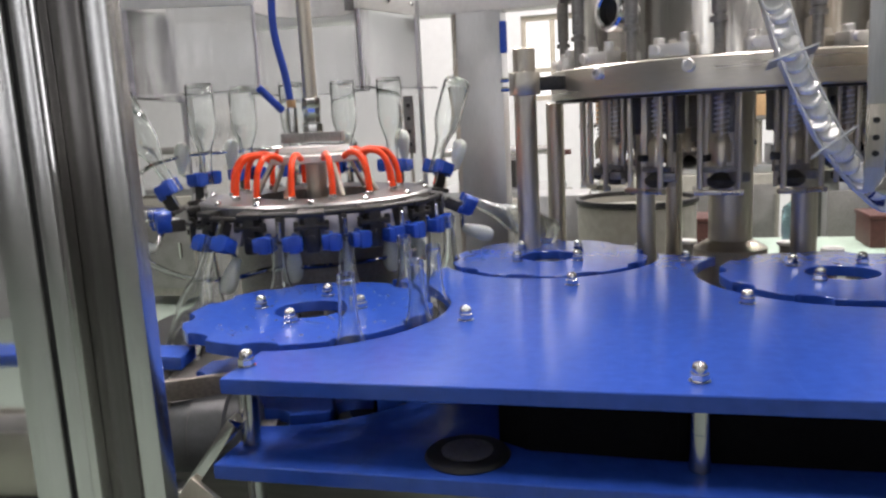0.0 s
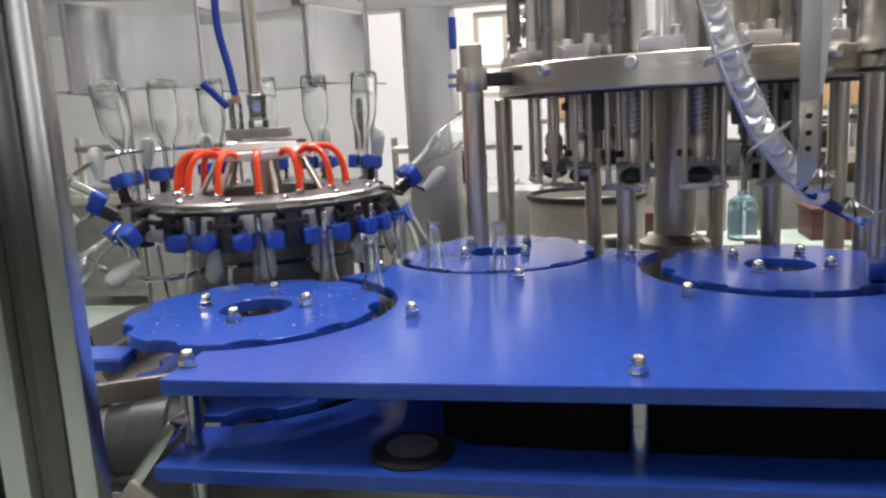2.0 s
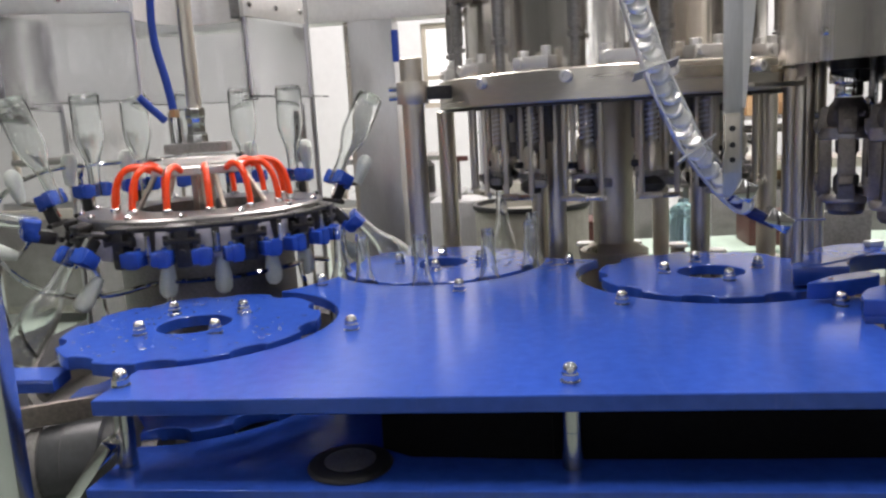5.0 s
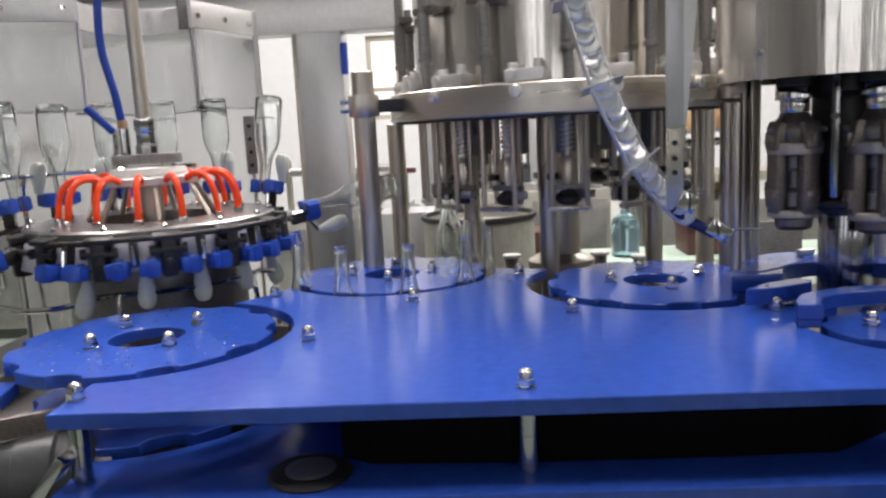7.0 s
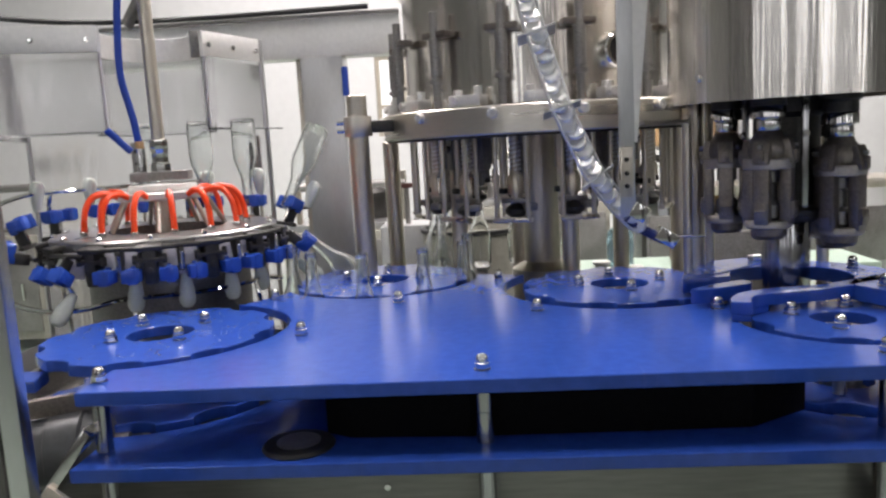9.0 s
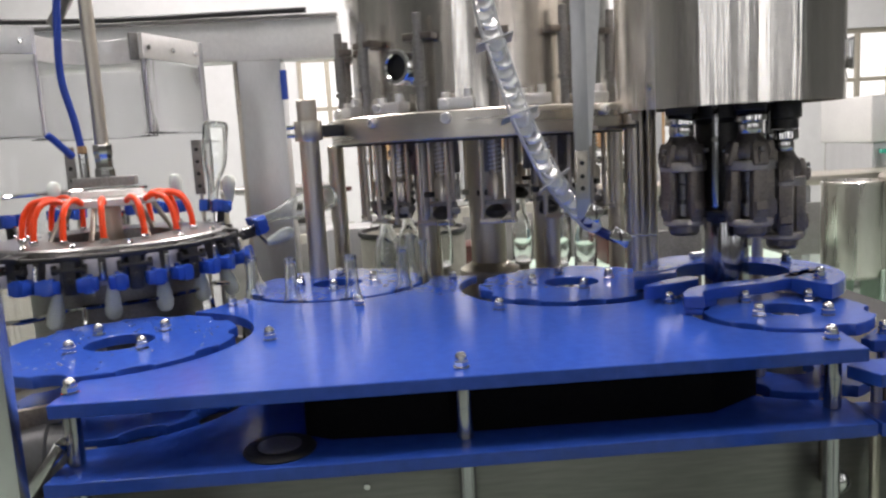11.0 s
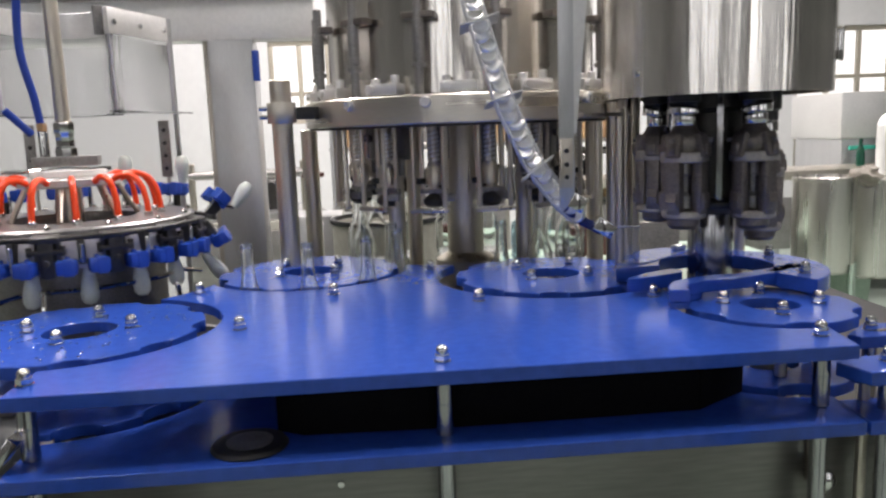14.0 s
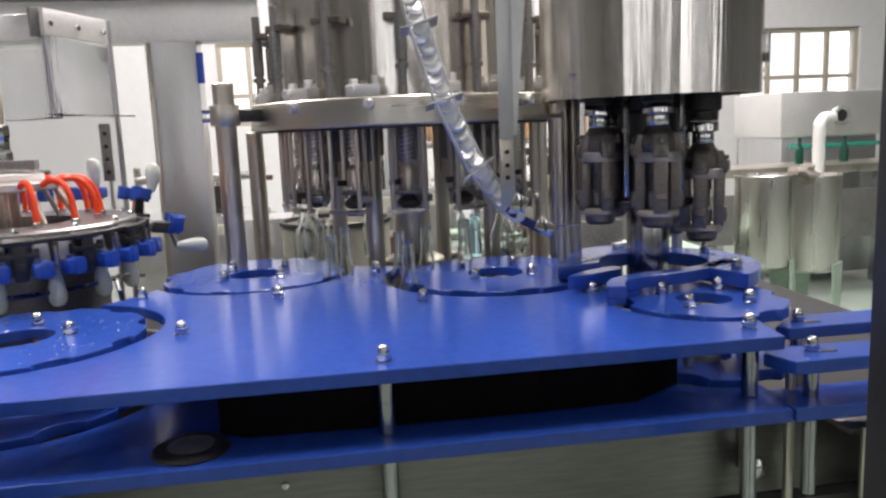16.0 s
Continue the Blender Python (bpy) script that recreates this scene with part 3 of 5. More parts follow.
def gripper_meshes():
    jaw = box(0.036, 0.038, 0.028, pose(0.006, 0, 0), 0.004)
    box(0.020, 0.020, 0.034, pose(0.016, 0.004, 0), 0.003, jaw)
    box(0.016, 0.010, 0.030, pose(-0.012, 0, 0.004), 0.003, jaw)
    rod((0.006, -0.020, 0.0), (0.006, 0.020, 0.0), 0.005, 8, jaw)
    link = box(0.026, 0.014, 0.050, pose(-0.024, 0, -0.028), 0.004)
    rod((-0.02, -0.052, 0), (-0.02, 0.052, 0), 0.006, 10, link)
    roller = lathe([(0, 0), (0.009, 0.002), (0.0125, 0.018), (0.0160, 0.036), (0.0180, 0.052), (0.0165, 0.066), (0.0105, 0.075), (0, 0.078)], 16)
    nozzle = rod((-0.012, 0, -0.050), (-0.012, 0, -0.012), 0.0055, 10)
    return [link_mesh(n, b, m) for n, b, m in (("jaw", jaw, BLUE), ("link", link, IRON), ("cam_roller", roller, SILICONE), ("spray_nozzle", nozzle, CHROME))]


JAW, LINK, ROLLER, NOZZLE = gripper_meshes()
grippers = []
for k in range(HEADS):
    g = new("gripper", LINK)
    g.parent = rinser
    g["label"] = "bottle gripper with blue jaws and a milky cam roller"
    for s in (-1, 1):
        part("jaw", JAW, None, g, "blue nylon jaw", pose(-0.014, s * 0.0275, -0.055, 0, 0, s * 8))
    part("cam_roller", ROLLER, None, g, "milky white silicone roller", pose(-0.066, 0.010, -0.066, 178, -6, 0))
    part("roller_arm", rod((-0.034, 0.004, -0.050), (-0.066, 0.010, -0.068), 0.005, 8), CHROME, g)
    part("spray_nozzle", NOZZLE, None, g)
    grippers.append(g)


def flip_at(theta):
    """How far a gripper is swung out and over at that angle of the rinser."""
    u = (-70 - theta) % 360
    steps = ((0, 0), (24, 0), (38, 22), (67, 98), (92, 158), (112, 180), (222, 180), (240, 168), (252, 146), (263, 96), (276, 42), (290, 4), (297, 0), (360, 0))
    for (a, fa), (b, fb) in zip(steps, steps[1:]):
        if a <= u <= b:
            s = (u - a) / (b - a)
            return fa + (fb - fa) * s
    return 0.0


def head_pose(theta, flip):
    return pose(PIVOT_R * math.cos(radians(theta)), PIVOT_R * math.sin(radians(theta)), PIVOT_Z, 0, 0, theta) @ pose(0, 0, 0, 0, -flip, 0)


# still parts of the rinser
cam_rail = thing("cam_rail", "bent bright steel rod that guides the gripper rollers", "cam rail")
rail_pts = []
for i in range(28):
    th = 4 - 10 * i
    f = radians(flip_at(th))
    r = PIVOT_R - 0.060 * math.cos(f) + 0.112 * math.sin(f)
    z = PIVOT_Z - 0.060 * math.sin(f) - 0.112 * math.cos(f)
    rail_pts.append((RINSER[0] + r * math.cos(radians(th)), RINSER[1] + r * math.sin(radians(th)), z))
part("rod", pipe(rail_pts, 0.0055, 8, steps=3), CHROME, cam_rail)
for i in (2, 9, 14, 20, 26):
    x, y, z = rail_pts[i]
    v = Vector((x - RINSER[0], y - RINSER[1], 0)).normalized()
    part("stay", pipe([(x, y, z), (x + 0.01 * v.x, y + 0.01 * v.y, z - 0.08), (x - 0.02 * v.x, y - 0.02 * v.y, 0.86), (x - 0.05 * v.x, y - 0.05 * v.y, 0.80)], 0.006, 8), CHROME, cam_rail)

shaft = thing("rinser_water_feed", "steel feed shaft with a swivel block and a blue air hose", "feed pipe", m=pose(*RINSER, 0))
part("pipe", rod((0, 0, 1.30), (0, 0, 2.25), 0.0155, 20), STEEL, shaft)
part("union", lathe([(0, 1.288), (0.024, 1.288), (0.024, 1.305), (0.020, 1.310), (0.020, 1.335), (0.0225, 1.34), (0.0225, 1.362), (0.016, 1.366), (0, 1.366)], 8), CHROME, shaft)
part("swivel_block", box(0.135, 0.07, 0.022, pose(0, 0, 1.277, 0, 0, 12), 0.003), CAST, shaft)
part("white_seal", lathe([(0, 1.242), (0.078, 1.242), (0.080, 1.246), (0.078, 1.257), (0, 1.264)], 40), WHITE, shaft, "white plastic seal ring")
part("tee", rod((-0.042, -0.01, 1.288), (-0.042, -0.01, 1.345), 0.011, 12), CHROME, shaft)
part("blue_hose", pipe([(-0.042, -0.012, 1.345), (-0.050, -0.015, 1.42), (-0.066, -0.02, 1.52), (-0.060, -0.02, 1.64), (-0.045, -0.02, 1.80), (-0.04, -0.02, 2.2)], 0.0085, 12), HOSE, shaft, "blue plastic air hose")
part("valve_handle", rod((-0.060, -0.02, 1.338), (-0.100, -0.05, 1.392), 0.0085, 12), HOSE, shaft, "blue plastic valve lever")
part("brass_nipple", rod((-0.042, -0.012, 1.345), (-0.042, -0.012, 1.362), 0.0115, 6), CARD, shaft, "brass hose nipple")

# clear splash cover behind the rinser, hung from a steel band
cover = thing("splash_cover", "clear acrylic splash cover hung from a folded steel band", "splash cover")
COVER_FLAT = ([(-0.655, 0.800), (-0.370, 0.898)], [(-0.175, 1.088), (-0.088, 1.320)], [(-0.655, 0.812), (-0.80, 1.25)])
COVER_BEND = [(-0.370, 0.905), (-0.418, 0.985), (-0.428, 1.075), (-0.396, 1.155), (-0.330, 1.195), (-0.258, 1.190), (-0.205, 1.150), (-0.178, 1.092)]
BAND_Z, SHEET_Z = 1.591, 1.388


def upright_strip(pts, z0, z1, thick):
    """A bent sheet that stands on edge along a line."""
    return prism(strip_outline(pts, thick), z0, z1, min(0.001, thick * 0.3))


def smooth_line(pts, steps=5):
    p = [Vector((x, y)) for x, y in pts]
    out = []
    for i in range(len(p) - 1):
        p0, p1, p2, p3 = p[max(i - 1, 0)], p[i], p[i + 1], p[min(i + 2, len(p) - 1)]
        for k in range(steps):
            t = k / steps
            out.append(tuple(0.5 * (2 * p1 + (p2 - p0) * t + (2 * p0 - 5 * p1 + 4 * p2 - p3) * t * t + (3 * p1 - p0 - 3 * p2 + p3) * t ** 3)))
    return out + [tuple(p[-1])]


for pts in COVER_FLAT:
    (ax, ay), (bx, by) = pts
    d = Vector((bx - ax, by - ay)).normalized()
    nrm = Vector((d.y, -d.x))
    if nrm.y > 0:
        nrm = -nrm
    turn = math.degrees(math.atan2(d.y, d.x))
    ln = math.dist(pts[0], pts[1])
    mx, my = (ax + bx) / 2, (ay + by) / 2
    part("steel_band", box(ln, 0.010, 0.066, pose(mx, my, BAND_Z + 0.033, 0, 0, turn), 0.0015), BRIGHT, cover, "folded satin stainless band")
    part("clear_sheet", box(ln - 0.004, 0.004, BAND_Z - SHEET_Z - 0.0005, pose(mx, my, (BAND_Z + SHEET_Z) / 2, 0, 0, turn), 0.001), WET_ACRYLIC, cover, "clear acrylic sheet wet with spray")
    part("clear_flange", box(ln + 0.05, 0.050, 0.004, pose(mx + nrm.x * 0.026, my + nrm.y * 0.026, SHEET_Z + 0.004, 5, 0, turn), 0.001), ACRYLIC, cover, "clear acrylic flange")
    for f in (0.08, 0.5, 0.92):
        bolt = pose(ax + (bx - ax) * f + nrm.x * 0.0052, ay + (by - ay) * f + nrm.y * 0.0052, BAND_Z + 0.030, 0, 0, math.degrees(math.atan2(nrm.y, nrm.x))) @ pose(0, 0, 0, 0, 90, 0)
        part("bolt", lathe([(0, 0), (0.0075, 0), (0.0075, 0.005), (0.004, 0.008), (0, 0.008)], 6), CHROME, cover, "", bolt)
    for f in (0.004, 0.996):
        part("edge_seal", rod((ax + (bx - ax) * f, ay + (by - ay) * f + 0.006, SHEET_Z), (ax + (bx - ax) * f, ay + (by - ay) * f + 0.006, BAND_Z - 0.001), 0.0045, 8), MILKY, cover, "grey edge seal of the sheet")
bend = smooth_line(COVER_BEND)
part("bent_band", upright_strip(bend, BAND_Z, BAND_Z + 0.066, 0.008), BRIGHT, cover, "curved satin stainless band")
part("bent_sheet", upright_strip(bend, SHEET_Z, BAND_Z - 0.0005, 0.004), WET_ACRYLIC, cover, "curved clear acrylic sheet wet with spray")
part("bent_flange", prism(strip_outline(bend, 0.046), SHEET_Z - 0.0045, SHEET_Z - 0.0008, 0.0008), ACRYLIC, cover, "clear acrylic flange")
part("corner_plate", box(0.044, 0.014, 0.072, pose(-0.192, 1.112, BAND_Z + 0.034, 0, 0, 35), 0.002), CAST, cover)
part("edge_rod", rod((-0.083, 1.332, 0.73), (-0.083, 1.332, BAND_Z + 0.066), 0.0075, 10), FRAME, cover, "steel rod that carries the band")
part("edge_rod", rod((-0.805, 1.262, 0.73), (-0.805, 1.262, BAND_Z + 0.066), 0.0075, 10), FRAME, cover, "steel rod that carries the band")
part("edge_rod", rod((-0.660, 0.806, BAND_Z + 0.066), (-0.660, 0.806, 2.2), 0.006, 10), FRAME, cover, "steel rod that carries the band")
part("rear_sheet", box(0.716, 0.004, 0.84, pose(-0.444, 1.296, 1.160, 0, 0, 5.5), 0.001), WET_ACRYLIC, cover, "clear acrylic rear sheet wet with spray")
for x, y in ((-0.47, 1.26), (-0.105, 1.27)):
    strip_ob = part("slotted_strap", box(0.030, 0.005, 0.16, pose(x, y, 1.290), 0.001), CAST, cover, "slotted steel strap")
    for k in range(4):
        part("slot", rod((x, y - 0.0026, 1.235 + 0.036 * k), (x, y - 0.0036, 1.235 + 0.036 * k), 0.006, 10), BLACK, strip_ob)
for x, y in ((-0.47, 1.2655), (-0.105, 1.2755)):
    part("strap_post", rod((x, y + 0.004, 0.73), (x, y + 0.004, 1.366), 0.005, 8), STEEL, cover)

# ---------------------------------------------------------------- filler
fill = thing("filling_carousel", "rotating stainless filler with tank, filling valves and pedestals", "filler", m=pose(*FILLER, 0))
part("tank", lathe([(0, 1.40), (0.352, 1.40), (0.352, 1.695), (0.360, 1.70), (0.360, 1.712), (0.352, 1.718), (0.30, 1.74), (0, 1.76)], 96), SHEET, fill, "brushed stainless liquid tank")
port_m = pose(0, 0, 0, 0, 0, 223.6) @ pose(0.345, 0, 1.505, 0, 90, 0)
part("porthole", lathe([(0.028, 0), (0.042, 0), (0.042, 0.034), (0.038, 0.038), (0.031, 0.038), (0.028, 0.034)], 32, close=True), CHROME, fill, "round steel pipe stub", port_m)
part("porthole_inside", lathe([(0, 0.0), (0.0275, 0.0), (0.0275, 0.014), (0, 0.014)], 24), BLACK, fill, "", port_m)
part("core", lathe([(0, 0.70), (0.085, 0.70), (0.085, 0.96), (0.05, 0.98), (0.05, 1.39), (0, 1.39)], 40), STEEL, fill)
for k in range(4):
    a = radians(31 + 90 * k)
    part("guide_column", rod((0.232 * math.cos(a), 0.232 * math.sin(a), 0.72), (0.232 * math.cos(a), 0.232 * math.sin(a), 1.329), 0.0215, 22), STEEL, fill, "round polished guide column")
part("valve_plate", lathe([(0.20, 1.330), (0.385, 1.330), (0.385, 1.345), (0.20, 1.345)], 80, close=True), STEEL_H, fill)


def valve_meshes():
    fr = box(0.016, 0.094, 0.010, pose(0, 0, 1.130), 0.002)
    side_rod = rod((0, 0, 1.1355), (0, 0, 1.330), 0.0058, 10)
    inner_bar = box(0.020, 0.070, 0.012, pose(-0.047, 0, 1.172), 0.003)
    lever = box(0.055, 0.028, 0.018, pose(-0.040, 0.030, 1.158, 0, 0, 35), 0.004)
    lever_small = box(0.040, 0.020, 0.014, pose(-0.052, -0.030, 1.196, 0, 0, -25), 0.003)
    spring = bmesh.new()
    pipe([(0.0135 * math.cos(i * 1.2566), 0.0135 * math.sin(i * 1.2566), 1.245 + i * 0.0021) for i in range(36)], 0.0022, 6, spring, 1)
    stem = rod((0, 0, 1.17), (0, 0, 1.330), 0.0095, 12)
    lathe([(0, 1.185), (0.020, 1.187), (0.021, 1.225), (0.014, 1.238), (0, 1.24)], 20, stem)
    cup = lathe([(0, 1.132), (0.018, 1.134), (0.028, 1.142), (0.029, 1.152), (0.020, 1.160), (0.010, 1.168), (0, 1.168)], 22)
    rear = box(0.036, 0.046, 0.085, pose(-0.052, 0, 1.287), 0.006)
    rod((-0.034, 0, 1.300), (-0.024, 0, 1.300), 0.010, 10, rear)
    rod((-0.052, 0, 1.205), (-0.052, 0, 1.245), 0.009, 10, rear)
    up = rod((0, 0, 1.396), (0, 0, 1.62), 0.010, 14)
    lathe([(0, 1.455), (0.0165, 1.455), (0.0165, 1.465), (0, 1.465)], 14, up)
    rod((0.0, 0, 1.47), (0, 0, 1.56), 0.0135, 14, up)
    clamp = box(0.034, 0.075, 0.016, pose(-0.012, 0, 1.568), 0.003)
    blockm = box(0.042, 0.082, 0.026, pose(0, 0, 1.410), 0.004)
    rod((0.021, -0.026, 1.412), (0.030, -0.026, 1.412), 0.010, 12, blockm)
    rod((0.0, 0.026, 1.423), (0.0, 0.026, 1.442), 0.010, 12, blockm)
    rod((0.0, -0.026, 1.423), (0.0, -0.026, 1.436), 0.011, 6, blockm)
    ped = lathe([(0, 0), (0.0265, 0), (0.0275, 0.002), (0.0275, 0.007), (0.0255, 0.009), (0, 0.009)], 24, at=pose(0, 0, -0.009))
    stick = lathe([(0, -0.20), (0.014, -0.20), (0.014, -0.040), (0.020, -0.034), (0.020, -0.0095), (0, -0.0095)], 16)
    out = []
    for n, b, m in (("valve_frame", fr, STEEL), ("side_rod", side_rod, STEEL), ("inner_bar", inner_bar, CAST), ("lever", lever, CAST), ("lever_small", lever_small, IRON), ("spring", spring, BRIGHT), ("valve_stem", stem, STEEL), ("rubber_cup", cup, IRON), ("valve_body", rear, CAST), ("tie_rod", up, CAST),
                    ("rod_clamp", clamp, HEADMETAL), ("fitting_block", blockm, BRIGHT), ("pedestal", ped, WHITE), ("lifter", stick, CAST)):
        out.append(link_mesh(n, b, m))
    return out


V_FRAME, V_SIDE, V_BAR, V_LEVER, V_LEVER2, V_SPRING, V_STEM, V_CUP, V_BODY, V_ROD, V_CLAMP, V_BLOCK, V_PED, V_LIFT = valve_meshes()
FILL0 = 2.5
pedestals = []
for k in range(HEADS):
    turn = Matrix.Rotation(radians(FILL0 + STEP * k), 4, 'Z')
    at = turn @ pose(R_WHEEL, 0, 0)
    vf = part("valve_frame", V_FRAME, None, fill, "", turn @ pose(0.345, 0, 0))
    for x, y in ((0, -0.037), (0, 0.037), (-0.047, -0.030), (-0.047, 0.030)):
        part("side_rod", V_SIDE, None, vf, "", pose(x, y, 0))
    part("inner_bar", V_BAR, None, vf)
    part("lever", V_LEVER, None, vf)
    part("lever", V_LEVER2, None, vf)
    valve = part("filling_valve", V_STEM, None, fill, "", at)
    part("spring", V_SPRING, None, valve)
    part("rubber_cup", V_CUP, None, valve, "dark rubber centring cup")
    part("valve_body", V_BODY, None, valve)
    tie = part("tie_rod", V_ROD, None, fill, "", turn @ pose(0.388, 0, 0))
    part("rod_clamp", V_CLAMP, None, tie)
    part("fitting_block", V_BLOCK, None, fill, "steel pipe fitting block", turn @ Matrix.Rotation(radians(STEP / 2), 4, 'Z') @ pose(0.386, 0, 0))
    ped = new("pedestal", V_PED)
    ped.parent = fill
    ped["label"] = "white plastic bottle pedestal"
    part("lifter", V_LIFT, None, ped)
    pedestals.append(ped)


def lift_at(theta):
    """Height of a pedestal top over its low stand at that angle of the filler."""
    u = (218 - theta) % 360
    for a, b, fa, fb in ((0, 30, 0, 1), (30, 262, 1, 1), (262, 292, 1, 0), (292, 360, 0, 0)):
        if a <= u <= b:
            s = (u - a) / (b - a)
            s = s * s * (3 - 2 * s)
            return 0.075 * (fa + (fb - fa) * s)
    return 0.0


band = thing("filler_ring", "heavy turned stainless ring round the filler", "support ring", m=pose(*FILLER, 0))
part("ring", lathe([(0.395, 1.330), (0.417, 1.330), (0.420, 1.333), (0.420, 1.392), (0.417, 1.395), (0.395, 1.395)], 128, close=True), STEEL_H, band)
part("under_lip", lathe([(0.395, 1.324), (0.411, 1.324), (0.411, 1.3295), (0.395, 1.3295)], 96, close=True), IRON, band)
for k in range(13):
    a = -134.4 + 27.2 * k
    part("ring_bolt", lathe([(0, 0), (0.0125, 0), (0.0125, 0.010), (0.0105, 0.012), (0.006, 0.012), (0.006, 0.007), (0, 0.007)], 18, at=pose(0, 0, 0, 0, 0, a) @ pose(0.4195, 0, 1.378, 0, 90, 0)), BRIGHT, band)

POLES = [(0.272, 0.905, 0.025, 1.447), (1.068, 0.835, 0.018, 1.60), (0.30, 1.30, 0.024, 1.329), (1.14, 1.25, 0.024, 1.329)]
for x, y, r, top in POLES:
    p = thing("support_pole", "round stainless support pole of the filler", "pole", "support poles")
    part("pole", rod((x, y, 0.70), (x, y, top), r, 28), STEEL, p)
    if top == 1.447:
        part("collar", lathe([(r, 1.345), (0.034, 1.345), (0.035, 1.347), (0.035, 1.392), (0.034, 1.394), (r, 1.394)], 32, at=pose(x, y, 0), close=True), STEEL_H, p)
        part("clamp_arm", box(0.075, 0.030, 0.030, pose(x + 0.060, y + 0.018, 1.368, 0, 0, 18), 0.004), IRON, p)
        for z in (1.360, 1.380):
            part("screw", rod((x - 0.052, y - 0.012, z), (x - 0.033, y - 0.008, z), 0.005, 8), CHROME, p)
    else:
        part("foot_flange", lathe([(r, 0.895), (r * 1.5, 0.895), (r * 1.5, 0.905), (r, 0.905)], 24, at=pose(x, y, 0), close=True), STEEL, p)

# ---------------------------------------------------------------- capper
capper = thing("capping_turret", "rotating capping turret with five grey capping heads", "capper", m=pose(*CAPPER, 0))
part("spindle", lathe([(0, 1.168), (0.059, 1.168), (0.059, 1.33), (0.075, 1.34), (0.075, 1.40), (0, 1.40)], 32), IRON, capper, "dark inner spindle")
part("foot_shaft", lathe([(0, 0.72), (0.030, 0.72), (0.030, 0.9495), (0, 0.9495)], 28), STEEL, capper)
part("column", lathe([(0, 0.95), (0.042, 0.95), (0.0435, 0.953), (0.0435, 1.132), (0.042, 1.136), (0, 1.136)], 36), COLUMN, capper, "drawn steel column")


def cap_head():
    body = lathe([(0, 1.300), (0.021, 1.300), (0.024, 1.292), (0.031, 1.284), (0.035, 1.272), (0.0355, 1.262), (0.031, 1.250), (0.028, 1.232), (0, 1.232)], 24)
    jaw = box(0.020, 0.027, 0.104, pose(0.0325, 0, 1.186), 0.004)
    box(0.010, 0.022, 0.030, pose(0.0430, 0, 1.160), 0.003, jaw)
    rod((0.046, -0.010, 1.160), (0.046, 0.010, 1.160), 0.004, 8, jaw)
    lug = box(0.022, 0.030, 0.046, pose(0.0335, 0, 1.262, 0, -14, 0), 0.006)
    box(0.012, 0.014, 0.020, pose(0.0455, 0, 1.256), 0.003, lug)
    cage = lathe([(0.018, 1.126), (0.038, 1.126), (0.041, 1.129), (0.041, 1.137), (0.039, 1.140), (0.018, 1.140)], 24, close=True)
    pin = rod((0.034, 0, 1.272), (0.050, 0, 1.272), 0.0045, 8)
    plunger = lathe([(0, 1.138), (0.014, 1.138), (0.020, 1.146), (0.020, 1.168), (0.013, 1.176), (0.013, 1.205), (0.018, 1.21), (0.018, 1.229), (0, 1.229)], 18)
    collar = lathe([(0, 1.3005), (0.0205, 1.3005), (0.0215, 1.302), (0.0215, 1.319), (0.0205, 1.321), (0.0285, 1.322), (0.0300, 1.324), (0.0300, 1.340), (0.0285, 1.343), (0, 1.343)], 28)
    neck = lathe([(0, 1.3435), (0.029, 1.3435), (0.029, 1.362), (0.035, 1.366), (0.035, 1.45), (0, 1.45)], 24)
    mouth = lathe([(0.013, 1.104), (0.025, 1.106), (0.030, 1.113), (0.030, 1.125), (0.013, 1.125)], 24, close=True)
    ring = lathe([(0.030, 1.232), (0.0425, 1.232), (0.0440, 1.234), (0.0440, 1.249), (0.0425, 1.251), (0.030, 1.251)], 28, close=True)
    return [link_mesh(n, b, m) for n, b, m in (("head_body", body, HEADMETAL), ("cage_jaw", jaw, HEADMETAL), ("shoulder_lug", lug, HEADMETAL), ("cage_ring", cage, RINGMETAL), ("side_pin", pin, CAST), ("plunger", plunger, CAST), ("collar", collar, CHROME), ("neck", neck, IRON), ("cap_mouth", mouth, HEADMETAL), ("clamp_ring", ring, RINGMETAL))]


CAP_PARTS = cap_head()
cap_heads = []
for k in range(5):
    head = new("capping_head", CAP_PARTS[0])
    head.parent = capper
    head["label"] = "oily grey cast capping head"
    cap_heads.append(head)
    for me, n, count in zip(CAP_PARTS[1:], ("cage_jaw", "shoulder_lug", "cage_ring", "side_pin", "plunger", "collar", "neck", "cap_mouth", "clamp_ring"), (4, 4, 1, 3, 1, 1, 1, 1, 1)):
        for q in range(count):
            part(n, me, None, head, "", pose(0, 0, 0, 0, 0, 360 / count * q))
    a = radians(CAP_START + 72 * k + 36)
    x, y = 0.088 * math.cos(a), 0.088 * math.sin(a)
    stay = part("guide_stay", box(0.008, 0.011, 0.215, pose(x, y, 1.2755, 0, 0, math.degrees(a)), 0.002), COLUMN, capper, "narrow steel stay")
    part("bolt", rod((x * 1.05, y * 1.05, 1.30), (x * 1.11, y * 1.11, 1.30), 0.006, 8), CHROME, stay)
part("star_plate", lathe([(0, 1.137), (0.060, 1.137), (0.094, 1.150), (0.096, 1.153), (0.096, 1.160), (0.094, 1.1625), (0, 1.1675)], 40), IRON, capper, "dark oily carrier plate")


